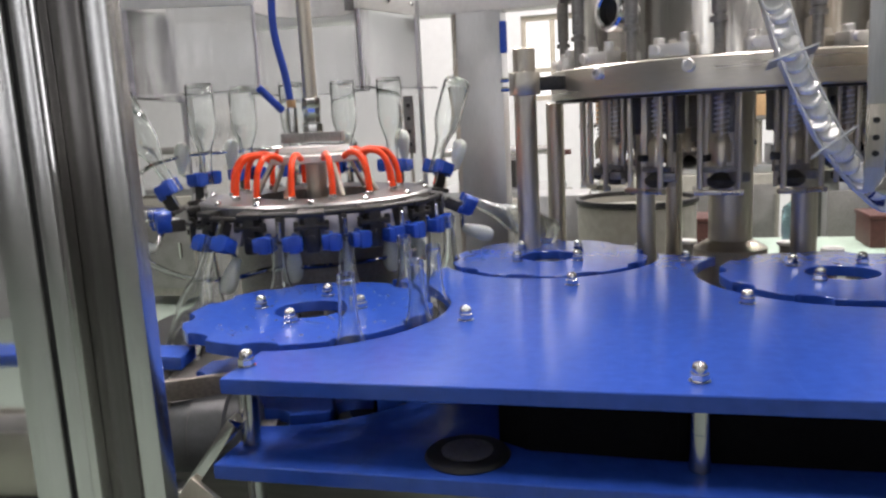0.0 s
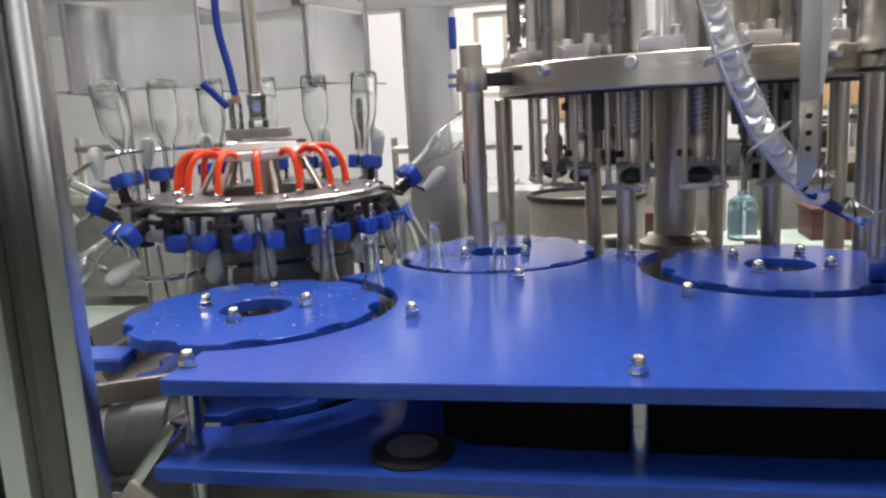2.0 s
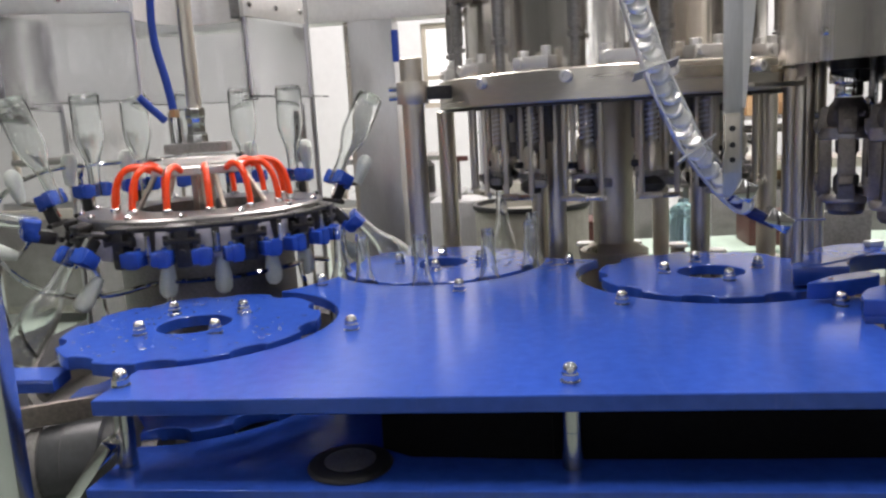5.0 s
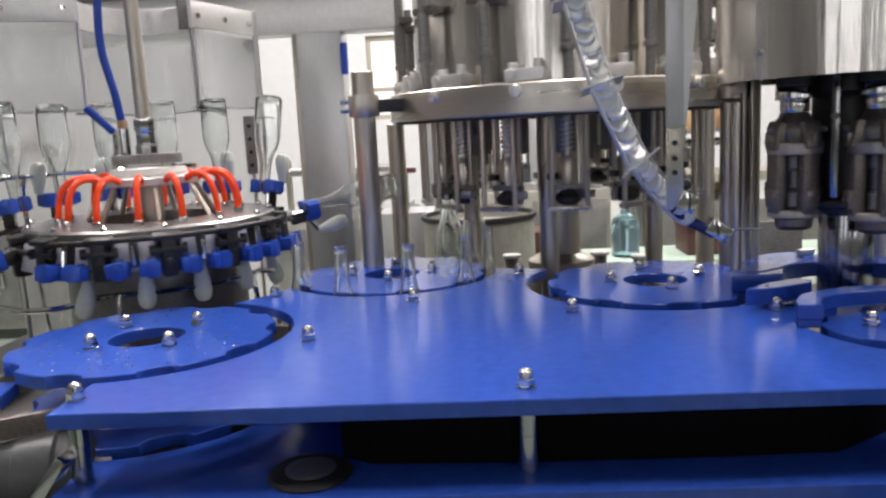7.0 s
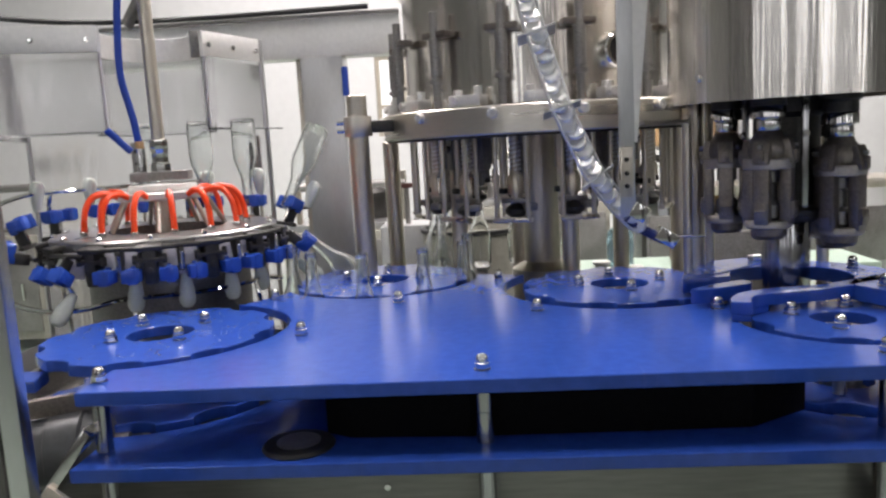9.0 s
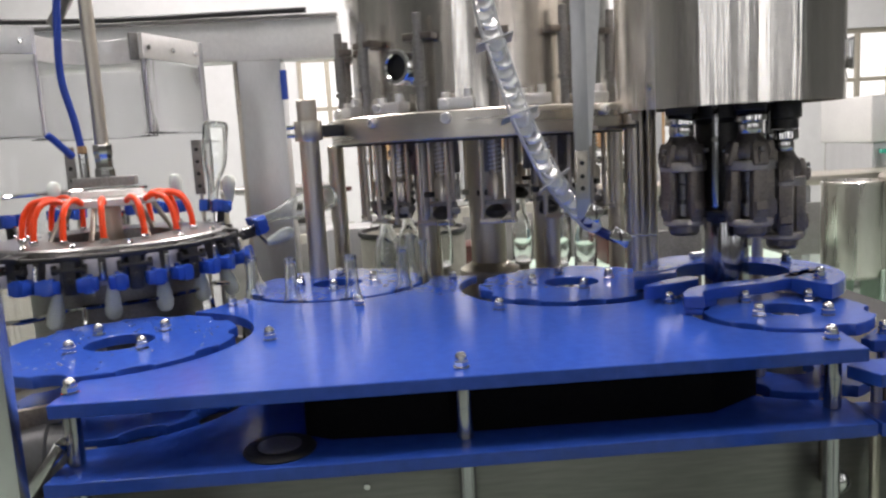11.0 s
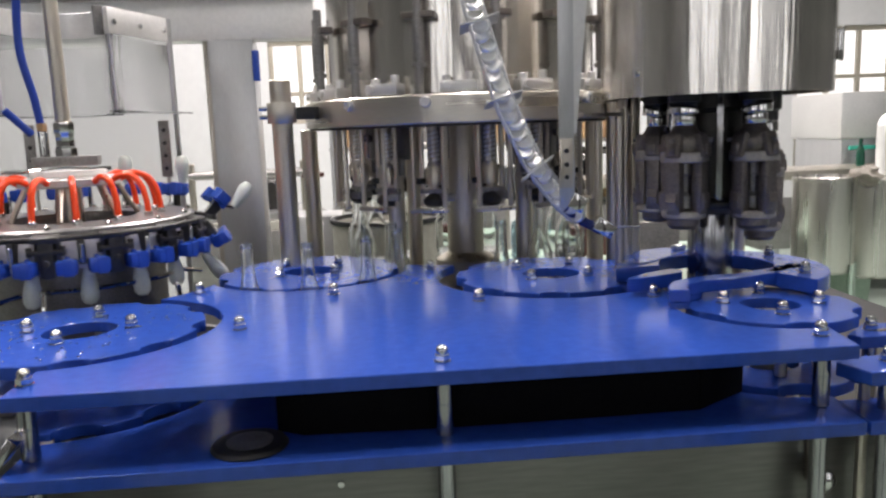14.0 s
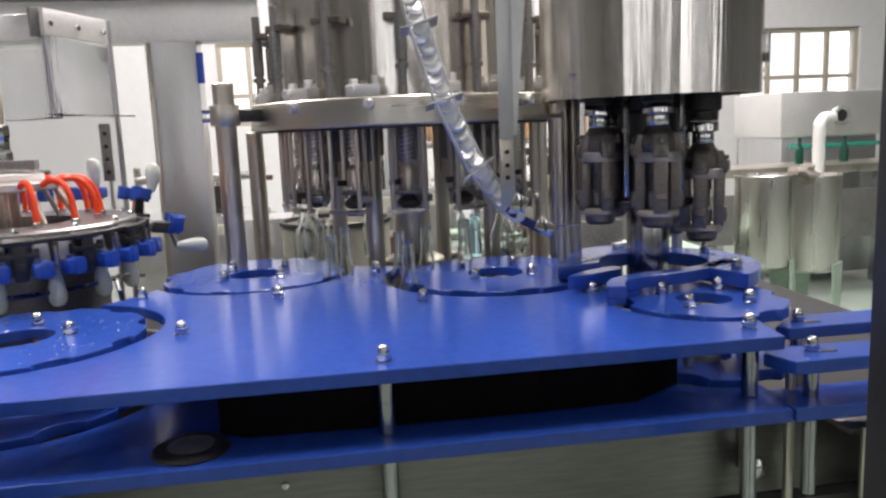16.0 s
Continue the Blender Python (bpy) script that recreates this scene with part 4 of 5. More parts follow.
def dip_at(theta):
    """How far a capping head has come down at that angle of the turret."""
    u = (theta + 90) % 360
    for a, c, fa, fc in ((0, 18, 0, 0), (18, 56, 0, 1), (56, 130, 1, 1), (130, 185, 1, 0), (185, 360, 0, 0)):
        if a <= u <= c:
            s = (u - a) / (c - a)
            return 0.040 * (fa + (fc - fa) * s * s * (3 - 2 * s))
    return 0.0


drum = thing("capper_hood", "large brushed stainless cylindrical hood over the capper", "hood", m=pose(*CAPPER, 0))
part("shell", lathe([(0.208, 1.362), (0.214, 1.362), (0.214, 1.90), (0.208, 1.90)], 128, close=True), SHEET, drum)
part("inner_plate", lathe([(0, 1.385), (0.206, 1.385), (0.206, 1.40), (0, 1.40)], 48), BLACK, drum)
part("inner_ring", lathe([(0.10, 1.372), (0.16, 1.372), (0.16, 1.384), (0.10, 1.384)], 40, close=True), IRON, drum)
for a, z in ((-152, 1.405), (-20, 1.405), (-95, 1.62)):
    part("screw", lathe([(0, 0), (0.0065, 0), (0.0065, 0.004), (0, 0.006)], 12, at=pose(0, 0, 0, 0, 0, a) @ pose(0.2138, 0, z, 0, 90, 0)), CHROME, drum)
latch_m = pose(0, 0, 0, 0, 0, -29)
part("latch", box(0.010, 0.016, 0.055, pose(0.219, 0, 1.445), 0.002), CHROME, drum, "steel toggle latch", latch_m)
part("latch_hook", rod((0.222, 0, 1.415), (0.222, 0, 1.475), 0.004, 8), CHROME, drum, "", latch_m)
for x, y, r in ((1.02, 0.605, 0.017), (1.275, 0.60, 0.012), (1.060, 0.66, 0.012)):
    leg = thing("hood_leg", "round steel leg that carries the capper hood", "pole", "legs of the capper hood")
    part("pole", rod((x, y, 0.70), (x, y, 1.384), r, 20), STEEL, leg)

# cap chute
chute = thing("cap_chute", "curved wire chute full of bright bottle caps", "cap chute")
CH = [(0.650, 0.440, 1.760), (0.664, 0.438, 1.640), (0.680, 0.436, 1.546), (0.702, 0.434, 1.470), (0.735, 0.433, 1.363), (0.788, 0.434, 1.248), (0.832, 0.430, 1.186), (0.868, 0.424, 1.150)]


def along(pts, count):
    p = [Vector(q) for q in pts]
    ln = [0.0]
    for a, b in zip(p, p[1:]):
        ln.append(ln[-1] + (b - a).length)
    out = []
    for i in range(count):
        s = ln[-1] * i / (count - 1)
        j = max(k for k in range(len(p) - 1) if ln[k] <= s + 1e-9)
        f = (s - ln[j]) / (ln[j + 1] - ln[j])
        out.append((p[j].lerp(p[j + 1], f), (p[j + 1] - p[j]).normalized()))
    return out


for sx, sy in ((-0.017, -0.008), (0.017, -0.008), (-0.017, 0.010), (0.017, 0.010)):
    off = []
    for q, d in along(CH, 16):
        side = d.cross(Vector((0, 1, 0))).normalized()
        off.append(tuple(q + side * sx + Vector((0, sy, 0))))
    part("guide_wire", pipe(off, 0.0024, 6, steps=2), GALVANISED, chute)
strip = bmesh.new()
cells = along(CH, 40)
for (qa, da), (qb, db) in zip(cells, cells[1:]):
    side = da.cross(Vector((0, 1, 0))).normalized()
    rot = Matrix((side, Vector((0, 1, 0)), da)).transposed().to_4x4()
    box(0.009, 0.002, (qb - qa).length + 0.002, Matrix.Translation((qa + qb) / 2 + Vector((0, 0.013, 0))) @ rot, 0, strip)
part("back_strip", strip, GALVANISED, chute, "folded steel back of the chute")
CAP_ME = link_mesh("bottle_cap", lathe([(0, 0.005), (0.0140, 0.005), (0.0150, 0), (0.0160, 0), (0.0156, 0.0060), (0.0130, 0.0080), (0, 0.0084)], 21), CAPS)
for i, (q, d) in enumerate(along(CH, 36)):
    side = d.cross(Vector((0, 1, 0))).normalized()
    m = Matrix.Translation(q + Vector((0, -0.004, 0)) + side * (0.002 * (-1) ** i)) @ (Vector((0, -1, 0)) + d * (-0.75 + 0.22 * (i % 3 - 1)) + side * (0.25 - 0.2 * (i % 4))).to_track_quat("Z", "Y").to_matrix().to_4x4()
    part("bottle_cap", CAP_ME, None, chute, "bright tin bottle cap", m)
for i in (3, 9, 14, 19):
    q, d = along(CH, 24)[i]
    side = d.cross(Vector((0, 1, 0))).normalized()
    rot = Matrix((side, Vector((0, 1, 0)), d)).transposed().to_4x4()
    hp = ring_plate([(0.036 * c, 0.026 * s) for c, s in ((1, -1), (1, 1), (-1, 1), (-1, -1))], [(0.020 * c, 0.016 * s) for c, s in ((1, -1), (1, 1), (-1, 1), (-1, -1))], -0.0015, 0.0015, 0.0003)
    part("spacer_plate", hp, GALVANISED, chute, "", Matrix.Translation(q) @ rot @ pose(0, 0, 0, 12, 0, 0))
part("blue_tongue", pipe([(0.846, 0.424, 1.162), (0.872, 0.420, 1.140), (0.912, 0.412, 1.118)], 0.0095, 8), NAVY, chute, "dark blue plastic tongue")
part("end_block", box(0.040, 0.030, 0.026, pose(0.914, 0.410, 1.124, 0, 34, 0), 0.0015), CHROME, chute)
part("wire_finger", rod((0.925, 0.410, 1.124), (0.985, 0.405, 1.123), 0.0018, 6), CHROME, chute)
part("hanger_bar", box(0.028, 0.006, 0.62, pose(0.846, 0.412, 1.475), 0.001), FRAME, chute, "flat steel hanger bar")
# side plate's steel is paler than the bar's, imitating a face turned to light
taper = bmesh.new()
for y in (0.4185, 0.4225):
    for x, z in ((0.861, 1.30), (0.867, 1.30), (0.912, 1.80), (0.861, 1.80)):
        taper.verts.new((x, y, z))
taper.verts.ensure_lookup_table()
for f in ((0, 1, 2, 3), (7, 6, 5, 4), (0, 4, 5, 1), (1, 5, 6, 2), (2, 6, 7, 3), (3, 7, 4, 0)):
    taper.faces.new([taper.verts[q] for q in f])
part("hanger_side_plate", taper, BRIGHT, chute, "tapered side plate in paler steel for the light it catches")
part("slot_plate", box(0.026, 0.006, 0.092, pose(0.843, 0.405, 1.247), 0.002), STEEL, chute)
for z in (1.222, 1.245, 1.270):
    part("bolt", rod((0.843, 0.4015, z), (0.843, 0.396, z), 0.0045, 8), IRON, chute)
part("clamp_stub", box(0.030, 0.030, 0.030, pose(0.866, 0.420, 1.172, 0, 30, 0), 0.0015), CHROME, chute)
part("bracket", box(0.135, 0.022, 0.008, pose(0.925, 0.470, 1.334, 0, 0, 40), 0.001), STEEL, chute)
part("bracket_post", rod((0.980, 0.515, 0.90), (0.980, 0.515, 1.345), 0.009, 12), STEEL, chute)

# ---------------------------------------------------------------- bottles
def bottle_mesh():
    out = [(0, 0.004), (0.018, 0.0), (0.029, 0.001), (0.0325, 0.006), (0.0330, 0.014), (0.0330, 0.095), (0.0315, 0.112), (0.0255, 0.133), (0.0180, 0.152), (0.0148, 0.170), (0.0134, 0.200), (0.0128, 0.226), (0.0142, 0.2275), (0.0142, 0.2325), (0.0130, 0.234), (0.0130, 0.2395), (0.0118, 0.240)]
    inn = [(0.0095, 0.2395), (0.0095, 0.226), (0.0104, 0.200), (0.0120, 0.170), (0.0152, 0.152), (0.0228, 0.133), (0.0290, 0.112), (0.0303, 0.095), (0.0303, 0.014), (0.027, 0.008), (0, 0.011)]
    return lathe(out + inn, 26)


BOTTLE = link_mesh("glass_bottle", bottle_mesh(), GLASS)
bottles = []
for i in range(17):
    bottles.append(solid("glass_bottle", BOTTLE, None, "clear empty long-necked glass bottle", "bottle", "bottles on the line"))


def bottle_pose(i, t):
    tau = t - (-0.192 + 0.8055 * i)
    on_rinser, on_star, on_filler = 290 / TURN, 218 / SPIN, 293 / TURN
    if tau < -on_rinser:
        a = 110 + SPIN * (tau + on_rinser)
        return pose(S1[0] + R_STAR * math.cos(radians(a)), S1[1] + R_STAR * math.sin(radians(a)), BOTTLE_BASE)
    if tau < 0:
        th = -TURN * tau
        return Matrix.Translation((*RINSER, 0)) @ head_pose(th, flip_at(th)) @ pose(0, 0, -0.055 - NECK)
    if tau < on_star:
        a = 180 + SPIN * tau
        return pose(S2[0] + R_STAR * math.cos(radians(a)), S2[1] + R_STAR * math.sin(radians(a)), BOTTLE_BASE)
    if tau < on_star + on_filler:
        a = 218 - 5.1 - TURN * (tau - on_star)
        return pose(FILLER[0] + R_WHEEL * math.cos(radians(a)), FILLER[1] + R_WHEEL * math.sin(radians(a)), BOTTLE_BASE + lift_at(a))
    a = 105 + SPIN * (tau - on_star - on_filler)
    return pose(S3[0] + R_STAR * math.cos(radians(a)), S3[1] + R_STAR * math.sin(radians(a)), BOTTLE_BASE)


# ---------------------------------------------------------------- machine base and guard frame
base = thing("machine_base", "stainless machine base cabinet", "machine base")
part("cabinet", box(3.0, 1.70, 0.62, pose(0.55, 0.93, 0.385), 0.004), PANEL, base, "brushed stainless cabinet")
# the deck's blackness is painted shade, seen through the plate cut-outs
part("deck", box(3.04, 1.72, 0.018, pose(0.55, 0.93, 0.7045), 0.003), DECK, base, "deck plate blackened to stand for the shade below the guide plates")
for x in (-0.75, 0.55, 1.85):
    for y in (0.16, 1.70):
        part("foot", lathe([(0, 0), (0.05, 0), (0.05, 0.012), (0.02, 0.02), (0.02, 0.0745), (0, 0.0745)], 20, at=pose(x, y, 0)), STEEL, base)
part("seam_strip", box(0.006, 0.004, 0.60, pose(1.02, 0.077, 0.385), 0.001), IRON, base)
part("floor_tray", lathe([(0.24, 0.715), (0.38, 0.715), (0.40, 0.73), (0.40, 0.80), (0.385, 0.80), (0.385, 0.735), (0.24, 0.73)], 64, at=pose(*RINSER, 0), close=True), CAST, base, "dark drip tray under the rinser")
skirt = thing("front_panel", "satin stainless panel below the lower blue plate", "panel", m=pose(0, 0, 0))
part("panel", box(1.62, 0.004, 0.165, pose(0.55, 0.075, 0.795), 0.001), PANEL, skirt)
part("screw", lathe([(0, 0), (0.006, 0), (0.005, 0.003), (0, 0.004)], 12, at=pose(0.42, 0.0728, 0.81, 90, 0, 0)), CHROME, skirt)


latch = thing("panel_latch", "dark steel strap latch with a round knob on the panel", "latch")
part("strap", box(0.022, 0.004, 0.115, pose(1.140, 0.0708, 0.820), 0.001), HEADMETAL, latch)
part("knob", lathe([(0, 0), (0.008, 0), (0.009, 0.008), (0.017, 0.013), (0.020, 0.022), (0.017, 0.031), (0.008, 0.036), (0, 0.037)], 20, at=pose(1.143, 0.0686, 0.772, 90, 0, 0)), CHROME, latch, "polished round knob")
part("wire", pipe([(1.146, 0.048, 0.752), (1.150, 0.052, 0.735), (1.156, 0.060, 0.7165)], 0.0022, 6), CHROME, latch)
for z in (0.845, 0.866):
    part("screw", lathe([(0, 0), (0.0045, 0), (0.004, 0.003), (0, 0.0035)], 10, at=pose(1.140, 0.0688, z, 90, 0, 0)), CHROME, latch)


def tube_post(name, x, y, w, d, z0, z1, label, mat=FRAME, group="guard posts"):
    p = thing(name, label, "post", group)
    part("tube", box(w, d, z1 - z0, pose(x, y, (z0 + z1) / 2), 0.005), mat, p)
    part("foot_plate", box(w + 0.03, d + 0.03, 0.008, pose(x, y, z0 + 0.004 - 0.0), 0.001), STEEL, p)
    return p


g1 = thing("guard_post", "satin stainless guard post with a door profile beside it", "post", "guard posts")
part("tube", box(0.024, 0.020, 2.36, pose(0.0725, -0.250, 1.18), 0.003), POST, g1)
part("channel", box(0.0305, 0.024, 2.36, pose(0.0450, -0.250, 1.18), 0.002), DARKSTEEL, g1, "dark polished steel channel")
part("glazing_bead", box(0.009, 0.044, 2.10, pose(0.0250, -0.254, 1.15), 0.004), CHROME, g1, "bright glazing bead")
part("seal_strip", box(0.005, 0.030, 2.10, pose(0.0178, -0.250, 1.15), 0.001), BLACK, g1)
part("inner_profile", box(0.019, 0.036, 2.10, pose(0.0056, -0.250, 1.15), 0.003), POST, g1)
part("seal_strip", box(0.005, 0.030, 2.10, pose(-0.0066, -0.250, 1.15), 0.001), BLACK, g1)
part("door_profile", box(0.038, 0.040, 2.10, pose(-0.0284, -0.250, 1.15), 0.004), POST, g1)
door = thing("guard_door", "clear acrylic guard door with steel rails", "guard door")
part("clear_pane", box(0.80, 0.005, 1.5, pose(-0.448, -0.250, 1.40), 0.001), ACRYLIC, door, "clear acrylic pane")
part("bottom_rail", box(0.80, 0.030, 0.05, pose(-0.448, -0.250, 0.622), 0.003), FRAME, door)
part("lower_panel", box(0.80, 0.01, 0.48, pose(-0.448, -0.250, 0.355), 0.002), FRAME, door)
tube_post("guard_post", 1.100, -0.320, 0.056, 0.06, 0, 2.36, "dark guard post beside the outfeed conveyor", DARKPOST)
tube_post("frame_post", 0.020, 1.770, 0.150, 0.12, 0, 1.640, "wide stainless post of the rear machine frame")
tube_post("frame_post", -0.066, 1.74, 0.018, 0.02, 0, 1.640, "slim stainless post of the rear machine frame", STEEL)
tube_post("frame_post", -1.75, 1.770, 0.10, 0.10, 0, 1.640, "stainless corner post of the rear machine frame")
header = thing("frame_header", "wide satin stainless header beam of the rear frame", "beam")
part("beam", box(2.35, 0.10, 0.135, pose(-0.87, 1.77, 1.7085), 0.005), BRIGHT, header)
part("lip", box(2.35, 0.02, 0.012, pose(-0.87, 1.715, 1.782), 0.002), CAST, header)
part("cable_tray", pipe([(-1.9, 1.70, 1.98), (-1.1, 1.70, 1.84), (-0.6, 1.70, 1.80), (0.2, 1.70, 1.80)], 0.010, 8), BLACK, header, "black cable along the header")
brace = thing("frame_brace", "slanting dark steel pipe above the rear frame", "pipe")
part("pipe", rod((-0.66, 1.70, 1.79), (-0.30, 1.60, 2.25), 0.022, 16), CAST, brace)
part("hook", rod((0.105, 1.69, 1.50), (0.105, 1.69, 1.60), 0.012, 10), HOSE, brace, "blue plastic tie")

# infeed end: conveyor, roller and bracket
conv = thing("infeed_conveyor", "steel infeed conveyor frame with a dark chain", "conveyor")
part("side_plate", box(2.2, 0.006, 0.10, pose(-1.30, 0.13, 0.80), 0.001), STEEL, conv)
part("back_plate", box(2.2, 0.006, 0.10, pose(-1.30, 0.225, 0.80), 0.001), STEEL, conv)
part("chain", box(2.2, 0.083, 0.010, pose(-1.30, 0.178, 0.838), 0.002), CAST, conv, "flat chain of grey slats")
part("end_guide", box(0.26, 0.012, 0.030, pose(-0.10, 0.10, 0.945, 0, 0, 28), 0.002), HEADMETAL, conv)
for x in (-0.5, -1.1, -1.8):
    part("leg", rod((x, 0.18, 0), (x, 0.18, 0.749), 0.02, 14), FRAME, conv)
for k in range(5):
    part("step_plate", box(0.30, 0.05, 0.012, pose(-0.62, -0.02 - 0.06 * k * 0.5, 0.78 - 0.022 * k, 20, 0, 0), 0.002), STEEL, conv, "ribbed steel tray plate")
roll = thing("drive_roller", "dark grey drive motor with a ribbed cover on the infeed conveyor", "motor", m=pose(-0.085, 0.115, 0.872) @ pose(0, 0, 0, 0, 90, 12))
part("drum", lathe([(0, -0.175), (0.030, -0.172), (0.046, -0.160), (0.055, -0.138), (0.057, -0.110), (0.057, -0.03), (0.061, -0.028), (0.061, 0.02), (0.056, 0.024), (0.050, 0.05), (0.034, 0.060), (0, 0.062)], 40), MOTOR, roll)
part("clamp_band", lathe([(0.0575, -0.075), (0.060, -0.074), (0.060, -0.060), (0.0575, -0.059)], 40, close=True), CAST, roll)
part("shaft_end", lathe([(0, 0.0625), (0.014, 0.0625), (0.014, 0.085), (0, 0.085)], 18), CAST, roll)
brk = thing("steel_bracket", "bent polished steel bracket at the infeed end", "bracket")
part("strut", box(0.016, 0.030, 0.135, pose(-0.035, 0.010, 0.885, 0, 38, 0), 0.002), CHROME, brk)
part("foot", box(0.085, 0.035, 0.014, pose(-0.115, 0.006, 0.835), 0.002), CHROME, brk)
part("cheek", box(0.060, 0.008, 0.07, pose(-0.055, -0.008, 0.818, 0, 38, 0), 0.002), STEEL, brk)
part("stem", rod((-0.11, 0.012, 0.713), (-0.11, 0.012, 0.828), 0.010, 12), STEEL, brk)
for x in (-0.145, -0.035):
    part("screw", rod((x, -0.013, 0.82), (x, -0.018, 0.82), 0.006, 8), CHROME, brk)

# outfeed conveyor
conv2 = thing("outfeed_conveyor", "steel outfeed conveyor frame", "conveyor")
part("side_plate", box(1.5, 0.006, 0.11, pose(2.02, -0.03, 0.80), 0.001), STEEL, conv2)
part("back_plate", box(1.5, 0.006, 0.11, pose(2.02, 0.10, 0.80), 0.001), STEEL, conv2)
part("chain", box(1.5, 0.085, 0.010, pose(2.02, 0.035, 0.838), 0.002), CAST, conv2)
for x in (1.5, 2.2):
    part("leg", rod((x, 0.035, 0), (x, 0.035, 0.744), 0.02, 14), FRAME, conv2)
part("side_panel", box(1.30, 0.004, 0.56, pose(2.02, -0.036, 0.463), 0.001), PANEL, conv2, "satin stainless side panel")
small = thing("blue_stop", "small blue plastic stop block under the outfeed rail", "stop block")
part("block", box(0.045, 0.03, 0.02, pose(1.205, 0.05, 0.934), 0.004), BLUE, small)
part("stem", rod((1.205, 0.05, 0.70), (1.205, 0.05, 0.9235), 0.008, 10), STEEL, small)

# ---------------------------------------------------------------- hall
def slab(name, sx, sy, sz, at, mat, label):
    return solid(name, box(sx, sy, sz, at, 0), mat, label, "", "", "structure")


slab("floor", 18, 16, 0.2, pose(2, 2, -0.1), GREEN_FLOOR, "pale green epoxy factory floor")
slab("ceiling", 18, 16, 0.2, pose(2, 2, 4.9), CEIL, "white factory ceiling")
slab("wall_west", 0.2, 16, 4.8, pose(-6.9, 2, 2.4), GREY_WALL, "grey painted wall")
SOUTH = [(-5.2, -3.9), (-2.4, -1.5), (0.1, 0.7), (2.2, 3.3), (4.6, 5.1), (6.6, 8.2)]
xs = [-6.8] + [v for o in SOUTH for v in o] + [10.8]
for k in range(0, len(xs), 2):
    slab("wall_south", xs[k + 1] - xs[k], 0.2, 4.8, pose((xs[k] + xs[k + 1]) / 2, -5.9, 2.4), GREY_WALL, "grey painted wall behind the camera")
for a, b in SOUTH:
    slab("wall_south_sill", b - a, 0.2, 1.3, pose((a + b) / 2, -5.9, 0.65), GREY_WALL, "grey wall below a window")
    slab("wall_south_head", b - a, 0.2, 0.9, pose((a + b) / 2, -5.9, 4.35), GREY_WALL, "grey wall above a window")
    solid("daylight_backdrop", box(b - a + 0.6, 0.02, 3.4, pose((a + b) / 2, -6.4, 2.45), 0), DAY, "bright overcast daylight outside the window", "", "", "structure")
slab("wall_east", 0.2, 16, 4.8, pose(10.9, 2, 2.4), GREY_WALL, "grey painted wall")
# north wall with window openings
WY = 7.0
OPEN = [(-0.55, 0.35), (5.0, 6.45), (7.0, 9.2)]
xs = [-6.8] + [v for o in OPEN for v in o] + [10.8]
for k in range(0, len(xs), 2):
    slab("wall_north", xs[k + 1] - xs[k], 0.2, 4.8, pose((xs[k] + xs[k + 1]) / 2, WY + 0.1, 2.4), WALL, "white painted wall between windows")
for k, (a, b) in enumerate(OPEN):
    low = 1.42 if k == 0 else 0.75
    slab("wall_north_sill", b - a, 0.2, low, pose((a + b) / 2, WY + 0.1, low / 2), WALL, "white wall below a window")
    slab("wall_north_head", b - a, 0.2, 2.55, pose((a + b) / 2, WY + 0.1, 3.525), WALL, "white wall above a window")
    w = thing("window_%d" % (k + 1), "steel framed factory window in many panes", "window", "hall windows", "structure")
    n = max(3, round((b - a) / 0.36))
    part("window_frame", box(b - a, 0.05, 0.05, pose((a + b) / 2, WY + 0.06, low + 0.025), 0.004), WINDOW_PAINT, w)
    part("window_frame", box(b - a, 0.05, 0.05, pose((a + b) / 2, WY + 0.06, 2.225), 0.004), WINDOW_PAINT, w)
    for i in range(n + 1):
        part("mullion", box(0.05, 0.04, 2.15 - low, pose(a + 0.02 + (b - a - 0.04) * i / n, WY + 0.06, (2.25 + low) / 2), 0.004), WINDOW_PAINT, w)
    for z in (1.25, 1.72)[k == 0:]:
        part("transom", box(b - a - 0.04, 0.036, 0.045, pose((a + b) / 2, WY + 0.062, z), 0.004), WINDOW_PAINT, w)
    solid("daylight_backdrop", box(b - a + 0.8, 0.02, 2.2, pose((a + b) / 2, WY + 0.6, 1.5), 0), FAR_DAY, "bright overcast daylight outside the window", "", "", "structure")

for i, x in enumerate((-1.6, 0.9, 3.4)):
    for y in (0.45, 2.8, 5.2):
        lamp = thing("ceiling_light", "long white tube ceiling light", "ceiling light", "ceiling lights", m=pose(x, y, 4.3))
        part("housing", box(0.16, 1.5, 0.06, pose(0, 0, 0.03), 0.006), WALL, lamp)
        part("tube", rod((0, -0.70, -0.018), (0, 0.70, -0.018), 0.016, 12), TUBE, lamp)
        for s in (-0.6, 0.6):
            part("hanger", rod((0, s, 0.0605), (0, s, 0.50), 0.006, 8), FRAME, lamp)
        ceiling_lamp(x, y, 4.26, 0.25, 1.4, LAMP_POWER[y])

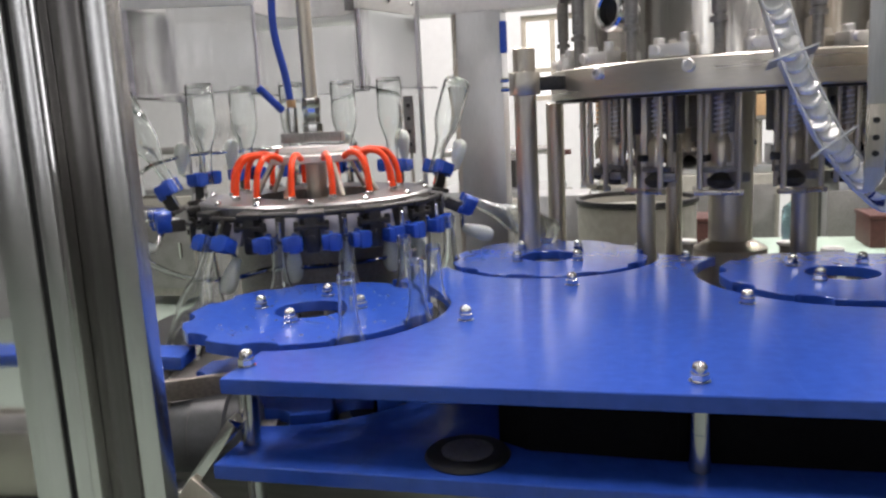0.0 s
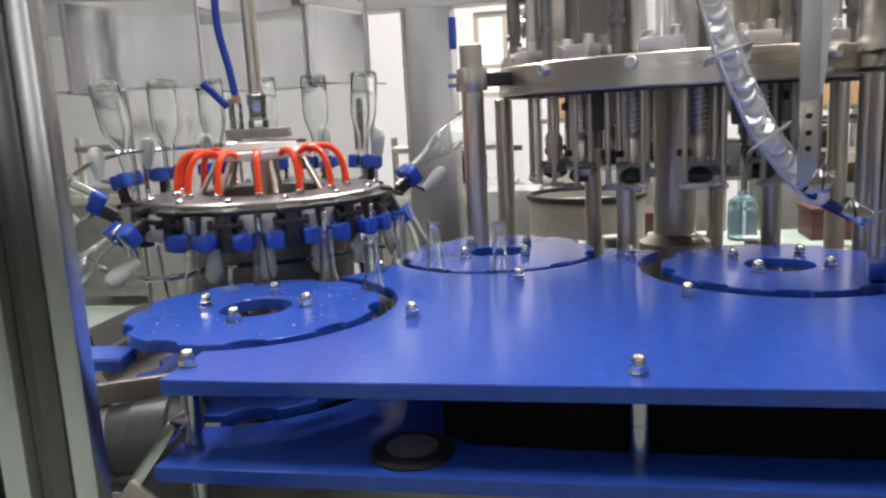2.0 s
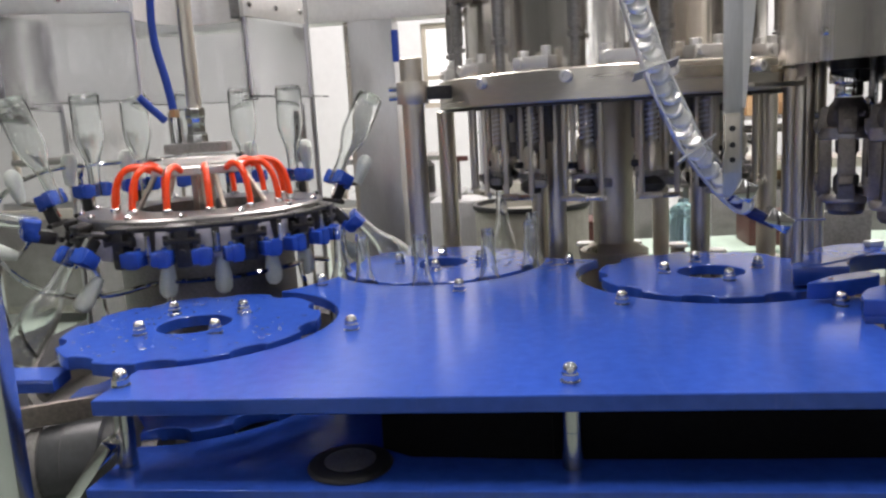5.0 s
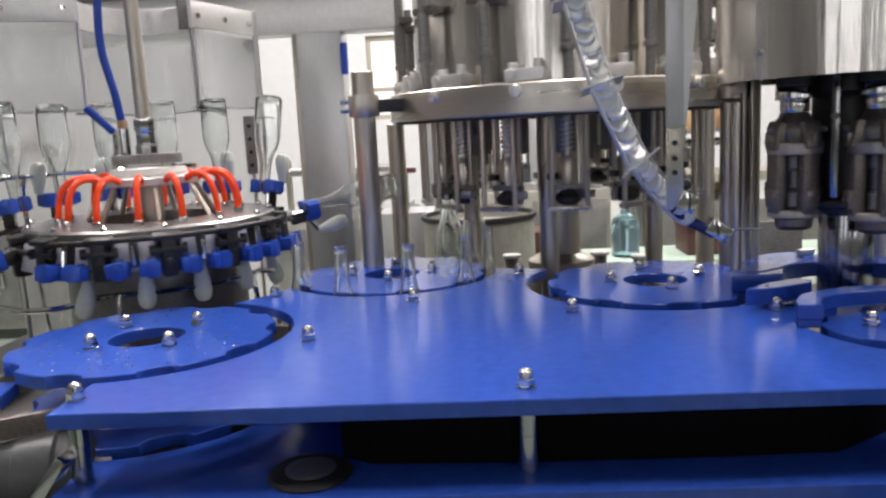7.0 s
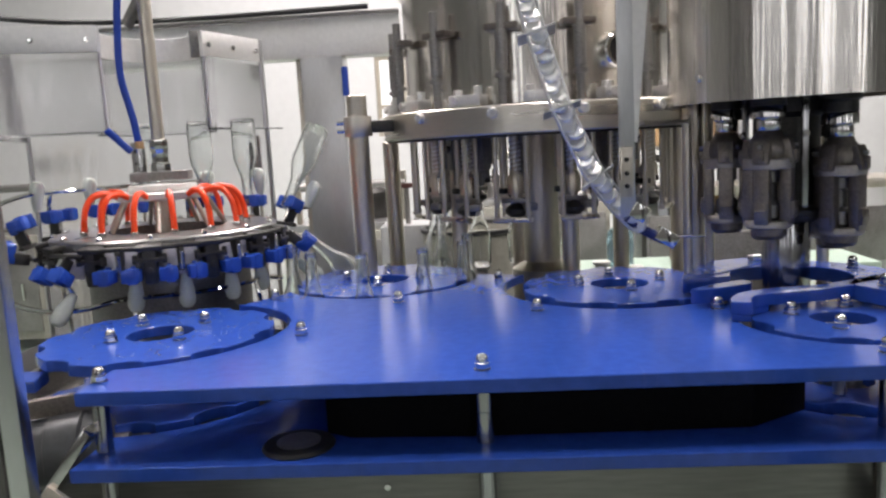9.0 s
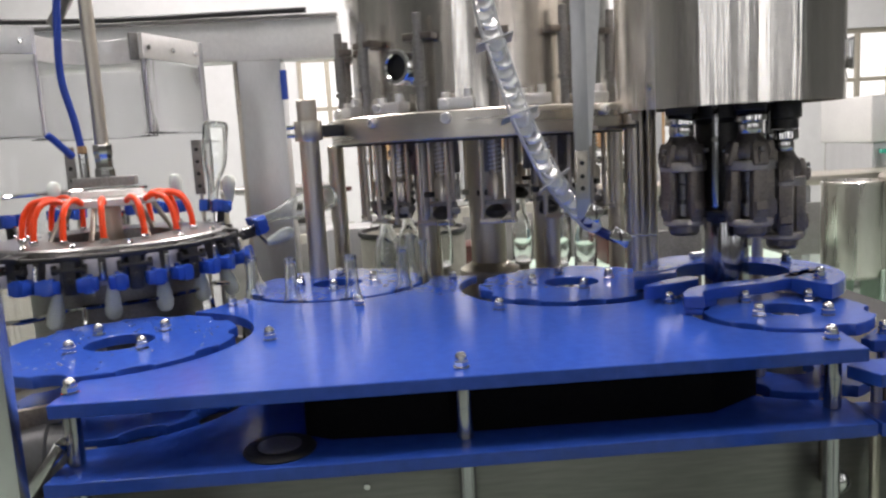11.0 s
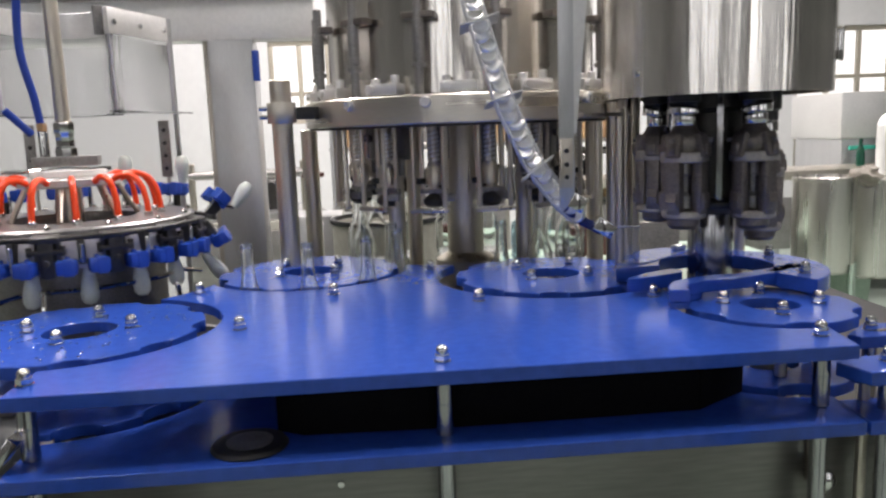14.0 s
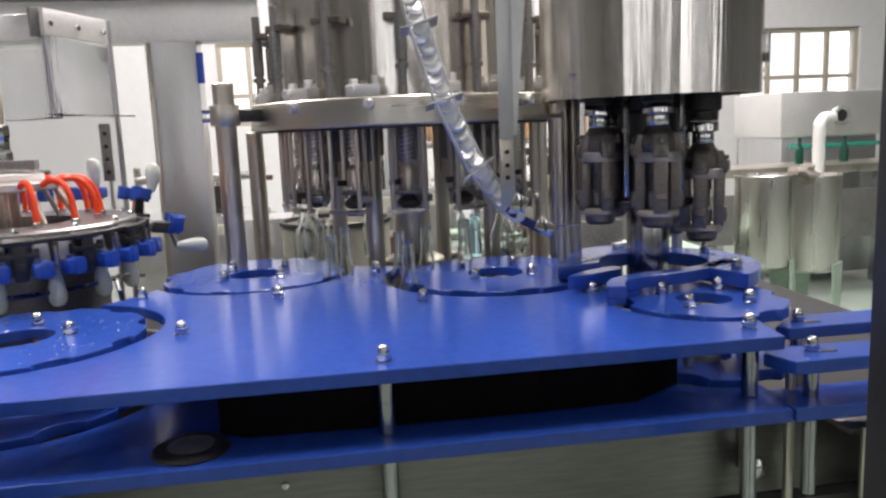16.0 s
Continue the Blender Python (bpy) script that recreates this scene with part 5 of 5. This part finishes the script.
# ---------------------------------------------------------------- things beyond the machine
def steel_tank(x, y, r, z0, z1, turn, label):
    t = thing("steel_tank", label, "tank", "tanks behind the machine", m=pose(x, y, 0))
    part("shell", lathe([(0, z0 - 0.02), (r * 0.86, z0 - 0.01), (r * 0.97, z0 + 0.006), (r, z0 + 0.03), (r, z1), (r * 1.02, z1 + 0.004), (r * 1.02, z1 + 0.018), (r * 0.99, z1 + 0.022), (r * 0.97, z1 + 0.005), (0, z1 - 0.01)], 64), TANK_STEEL, t)
    for k in range(3):
        a = turn + 120 * k
        leg = prism([(-0.045, 0), (0.045, 0), (0.080, z0 + 0.04), (-0.080, z0 + 0.04)], -0.008, 0.008, 0.002)
        leg.transform(pose(0, 0, 0, 0, 0, a + 90) @ pose(0, -r * 0.98, 0, 90, 0, 0))
        part("leg", leg, PALE_GREEN, t, "tapered pale green leg plate")
    return t


steel_tank(2.93, 3.00, 0.160, 0.47, 0.965, -39, "brushed stainless mixing tank on tapered legs")
steel_tank(3.245, 3.08, 0.180, 0.42, 0.945, -51, "brushed stainless mixing tank on tapered legs, rags on its rim")
rag = thing("rag_bundle", "grey cloth bundle lying on the tank rim", "cloth", m=pose(3.12, 2.93, 0.985))
bm = bmesh.new()
bmesh.ops.create_icosphere(bm, subdivisions=3, radius=0.075)
for v in bm.verts:
    v.co *= 1 + 0.55 * (noise.noise(v.co * 22) + 0.3 * noise.noise(v.co * 60))
    v.co.z *= 0.7
part("cloth", bm, plain("grey_rag", (0.22, 0.20, 0.17), 0.9, 0, 0.3, 20, 0.3), rag)
pipe_w = thing("white_pipe", "white plastic pipe rising from the tank", "pipe")
part("pipe", pipe([(3.275, 3.03, 0.94), (3.275, 3.03, 1.20), (3.285, 3.04, 1.255), (3.325, 3.06, 1.285), (3.40, 3.10, 1.290)], 0.033, 14), WHITE, pipe_w)
cab = thing("inspection_cabinet", "white machine cabinet with a round dark port", "machine", m=pose(4.34, 4.78, 0))
part("housing", box(0.86, 0.70, 0.345, pose(0, 0, 1.305), 0.02), BRIGHT, cab)
part("stand", box(0.80, 0.64, 1.072, pose(0, 0, 0.596), 0.01), FRAME, cab)
part("port", lathe([(0.046, 0), (0.074, 0), (0.074, 0.03), (0.064, 0.036), (0.046, 0.03)], 32, at=pose(0.06, -0.349, 1.290, 90, 0, 0), close=True), FRAME, cab)
part("port_inside", lathe([(0, 0), (0.0455, 0), (0.0455, 0.02), (0, 0.02)], 32, at=pose(0.06, -0.349, 1.290, 90, 0, 0)), BLACK, cab)
part("rail", box(0.78, 0.03, 0.03, pose(0, -0.40, 1.07), 0.004), TEAL, cab)
for s in (-0.3, 0.3):
    part("foot", rod((s, 0, 0), (s, 0, 0.0595), 0.03, 12), FRAME, cab)
    part("rail_stay", rod((s, -0.385, 1.07), (s, -0.32, 1.07), 0.008, 8), FRAME, cab)
for k, x in enumerate((3.62, 3.78, 3.98)):
    gb = thing("green_bottle", "dark green glass bottle on the far line", "bottle", "green bottles on the far line", m=pose(x + 0.3, 4.2, 0.951))
    part("body", lathe([(0, 0), (0.030, 0), (0.031, 0.08), (0.025, 0.11), (0.013, 0.14), (0.012, 0.19), (0, 0.19)], 20), GREEN_GLASS, gb)
far_line = thing("far_conveyor", "far conveyor with steel frame and reddish side panels", "conveyor")
part("table", box(3.4, 0.5, 0.06, pose(3.2, 4.2, 0.92), 0.004), STEEL, far_line)
part("panel", box(3.2, 0.02, 0.35, pose(3.2, 3.94, 0.60), 0.004), CAST, far_line)
for x in (1.7, 3.2, 4.7):
    part("leg", box(0.06, 0.4, 0.885, pose(x, 4.2, 0.4425), 0.004), FRAME, far_line)
bin1 = thing("steel_drum", "pale steel drum with a dark open rim", "drum", "drums behind the filler", m=pose(0.52, 2.30, 0))
part("shell", lathe([(0, 0.02), (0.225, 0.02), (0.23, 0.05), (0.23, 0.93), (0.222, 0.935), (0.222, 0.91), (0, 0.905)], 48), DRUM_PAINT, bin1)
part("rim", lathe([(0.222, 0.936), (0.238, 0.936), (0.24, 0.945), (0.238, 0.954), (0.222, 0.954)], 48, close=True), BLACK, bin1)
wb = thing("water_bottle", "pale blue plastic water cooler bottle", "water bottle", m=pose(1.26, 3.02, 0.62))
part("body", lathe([(0, 0), (0.066, 0), (0.070, 0.01), (0.066, 0.05), (0.070, 0.06), (0.070, 0.14), (0.066, 0.15), (0.070, 0.16), (0.062, 0.19), (0.026, 0.215), (0.024, 0.235), (0, 0.235)], 30), WATER_BLUE, wb)
bench = thing("work_bench", "low bench with maroon boxes behind the machine", "bench")
part("top", box(1.9, 0.45, 0.04, pose(1.55, 3.05, 0.60), 0.004), PALE_GREEN, bench, "pale green painted top")
for x in (0.7, 2.4):
    part("leg", box(0.05, 0.40, 0.579, pose(x, 3.05, 0.2895), 0.003), FRAME, bench)
for k, (x, w, h) in enumerate(((1.66, 0.22, 0.13), (0.85, 0.20, 0.13))) :
    bx = thing("storage_box", "dark maroon storage box on the bench", "box", "boxes on the bench", m=pose(x, 3.06, 0.6205))
    part("case", box(w, 0.24, h, pose(0, 0, h / 2), 0.006), MAROON, bx)
    part("lid", box(w + 0.012, 0.25, 0.02, pose(0, 0, h + 0.0105), 0.004), MAROON, bx)
for k, (x, y, w, h) in enumerate(((-0.35, 4.3, 0.9, 1.15), (0.85, 4.6, 1.1, 1.30), (2.05, 4.9, 0.8, 1.20), (-2.6, 4.5, 1.4, 1.25))):
    fm = thing("far_machine", "grey packaging machine with doors and pipes far behind", "machine", "machines along the far wall", m=pose(x, y, 0))
    part("cabinet", box(w, 0.7, h * 0.6, pose(0, 0, h * 0.3 + 0.08), 0.01), DRUM_PAINT, fm)
    part("top_frame", box(w * 0.92, 0.6, 0.05, pose(0, 0, h * 0.6 + 0.106), 0.006), FRAME, fm)
    for s in (-0.25, 0.25):
        part("door", box(w * 0.44, 0.02, h * 0.5, pose(s * w, -0.361, h * 0.3 + 0.08), 0.006), CAST, fm)
        part("door_handle", rod((s * w * 0.4, -0.39, h * 0.3), (s * w * 0.4, -0.39, h * 0.3 + 0.12), 0.010, 8), CHROME, fm)
        part("upright", rod((s * w * 1.6, -0.2, h * 0.6 + 0.132), (s * w * 1.6, -0.2, h), 0.022, 12), STEEL, fm)
    part("cross_pipe", rod((-0.42 * w, -0.2, h * 0.93), (0.42 * w, -0.2, h * 0.93), 0.028, 12), CAST, fm)
    part("drive_housing", lathe([(0, 0), (0.11, 0), (0.11, 0.18), (0.08, 0.22), (0, 0.22)], 24, at=pose(0.12 * w, 0.02, h * 0.6 + 0.132)), IRON, fm)
    for s in (-0.4, 0.4):
        part("foot", rod((s * w, 0, 0), (s * w, 0, 0.0795), 0.03, 12), FRAME, fm)
guard = thing("drip_guard", "grey sheet metal drip guard behind the capper", "drip guard")
part("sheet", box(0.185, 0.004, 0.296, pose(1.31, 1.25, 0.8625), 0.001), CAST, guard)
part("fold", box(0.185, 0.020, 0.004, pose(1.31, 1.258, 1.013), 0.001), CAST, guard)
crate = thing("cardboard_box", "brown cardboard box beside the outfeed conveyor", "box", m=pose(1.75, 0.55, 0))
part("carton", box(0.35, 0.30, 0.66, pose(0, 0, 0.33), 0.004), CARD, crate)
stand = thing("valve_stand", "grey steel stand with a maroon hand wheel valve", "valve stand", m=pose(0.20, 2.6, 0))
part("stand", box(0.25, 0.25, 0.95, pose(0, 0, 0.475), 0.01), FRAME, stand)
part("valve_wheel", lathe([(0.03, 0), (0.05, 0), (0.05, 0.02), (0.03, 0.02)], 20, at=pose(0.0, -0.05, 1.12), close=True), MAROON, stand)
part("valve_post", rod((0, -0.05, 0.951), (0, -0.05, 1.135), 0.012, 10), CAST, stand)

# rack with spare parts between the filler and the windows
rack = thing("storage_rack", "grey steel storage rack half full of spare parts", "rack", m=pose(1.25, 4.55, 0))
for x in (-1.05, -0.35, 0.35, 1.05):
    for y in (-0.22, 0.22):
        part("post", box(0.045, 0.045, 1.62, pose(x, y, 0.81), 0.004), FRAME, rack)
for z in (0.25, 0.78, 1.20):
    part("shelf", box(2.16, 0.40, 0.025, pose(0, 0, z), 0.004), CAST, rack)
random.seed(41)
RACK_KINDS = (("parts_crate", CARD, "brown cardboard parts carton on the rack", "carton"), ("motor_housing", CAST, "grey cast motor housing on the rack", "motor"), ("parts_bin", MOTOR, "dark grey plastic parts bin on the rack", "bin"), ("white_canister", WHITE, "white plastic canister on the rack", "canister"))
for z in (0.793, 1.213):
    x = -0.98
    while x < 0.92:
        w, h = random.uniform(0.12, 0.27), random.uniform(0.14, 0.34)
        kind, mat, label, cat = RACK_KINDS[random.choice((0, 1, 1, 2, 2, 3))]
        if abs(x + w / 2 - 0.35) > 0.03:
            it = thing(kind, label, cat, "spare parts on the rack", m=pose(1.25 + x + w / 2, 4.50, z))
            if cat in ("motor", "canister"):
                part("body", lathe([(0, 0), (w * 0.36, 0), (w * 0.40, 0.012), (w * 0.40, h * 0.7), (w * 0.30, h * 0.82), (w * 0.12, h * 0.86), (w * 0.12, h), (0, h)], 20), mat, it)
            else:
                part("body", box(w * 0.9, 0.26, h * 0.8, pose(0, 0, h * 0.4), 0.008), mat, it)
                part("flap", box(w * 0.9, 0.27, 0.012, pose(0, 0, h * 0.8 + 0.0065), 0.003), mat, it)
        x += w + random.uniform(0.01, 0.10)


# ---------------------------------------------------------------- what moves
def motions():
    times = [0.5 * i for i in range(33)]
    for wheel, c, speed in ((star_1, S1, SPIN), (star_2, S2, SPIN), (star_3, S3, SPIN), (star_4, S4, OUT_TURN)):
        walk(wheel, [(t, pose(c[0], c[1], TOP, 0, 0, speed * t)) for t in times])
    walk(rinser, [(t, pose(*RINSER, 0, 0, 0, -TURN * t)) for t in times])
    walk(fill, [(t, pose(*FILLER, 0, 0, 0, -TURN * t)) for t in times])
    fine = [0.1 * i for i in range(161)]
    for k, head in enumerate(cap_heads):
        own = CAP_START + 72 * k
        walk(head, [(t, pose(0, 0, 0, 0, 0, own) @ pose(R_CAP, 0, 0.008 - dip_at(own - CAP_TURN * t))) for t in fine])
    walk(capper, [(t, pose(*CAPPER, 0, 0, 0, -CAP_TURN * t)) for t in times])
    for k, g in enumerate(grippers):
        a = -6.1 + STEP * k
        walk(g, [(t, head_pose(a, flip_at(a - TURN * t))) for t in [0.25 * i for i in range(65)]])
    for k, ped in enumerate(pedestals):
        a = FILL0 + STEP * k
        walk(ped, [(t, pose(R_WHEEL * math.cos(radians(a)), R_WHEEL * math.sin(radians(a)), BOTTLE_BASE + lift_at(a - TURN * t), 0, 0, a)) for t in times])
    for i, b in enumerate(bottles):
        walk(b, [(t, bottle_pose(i, t)) for t in [0.2 * j for j in range(81)]])


motions()
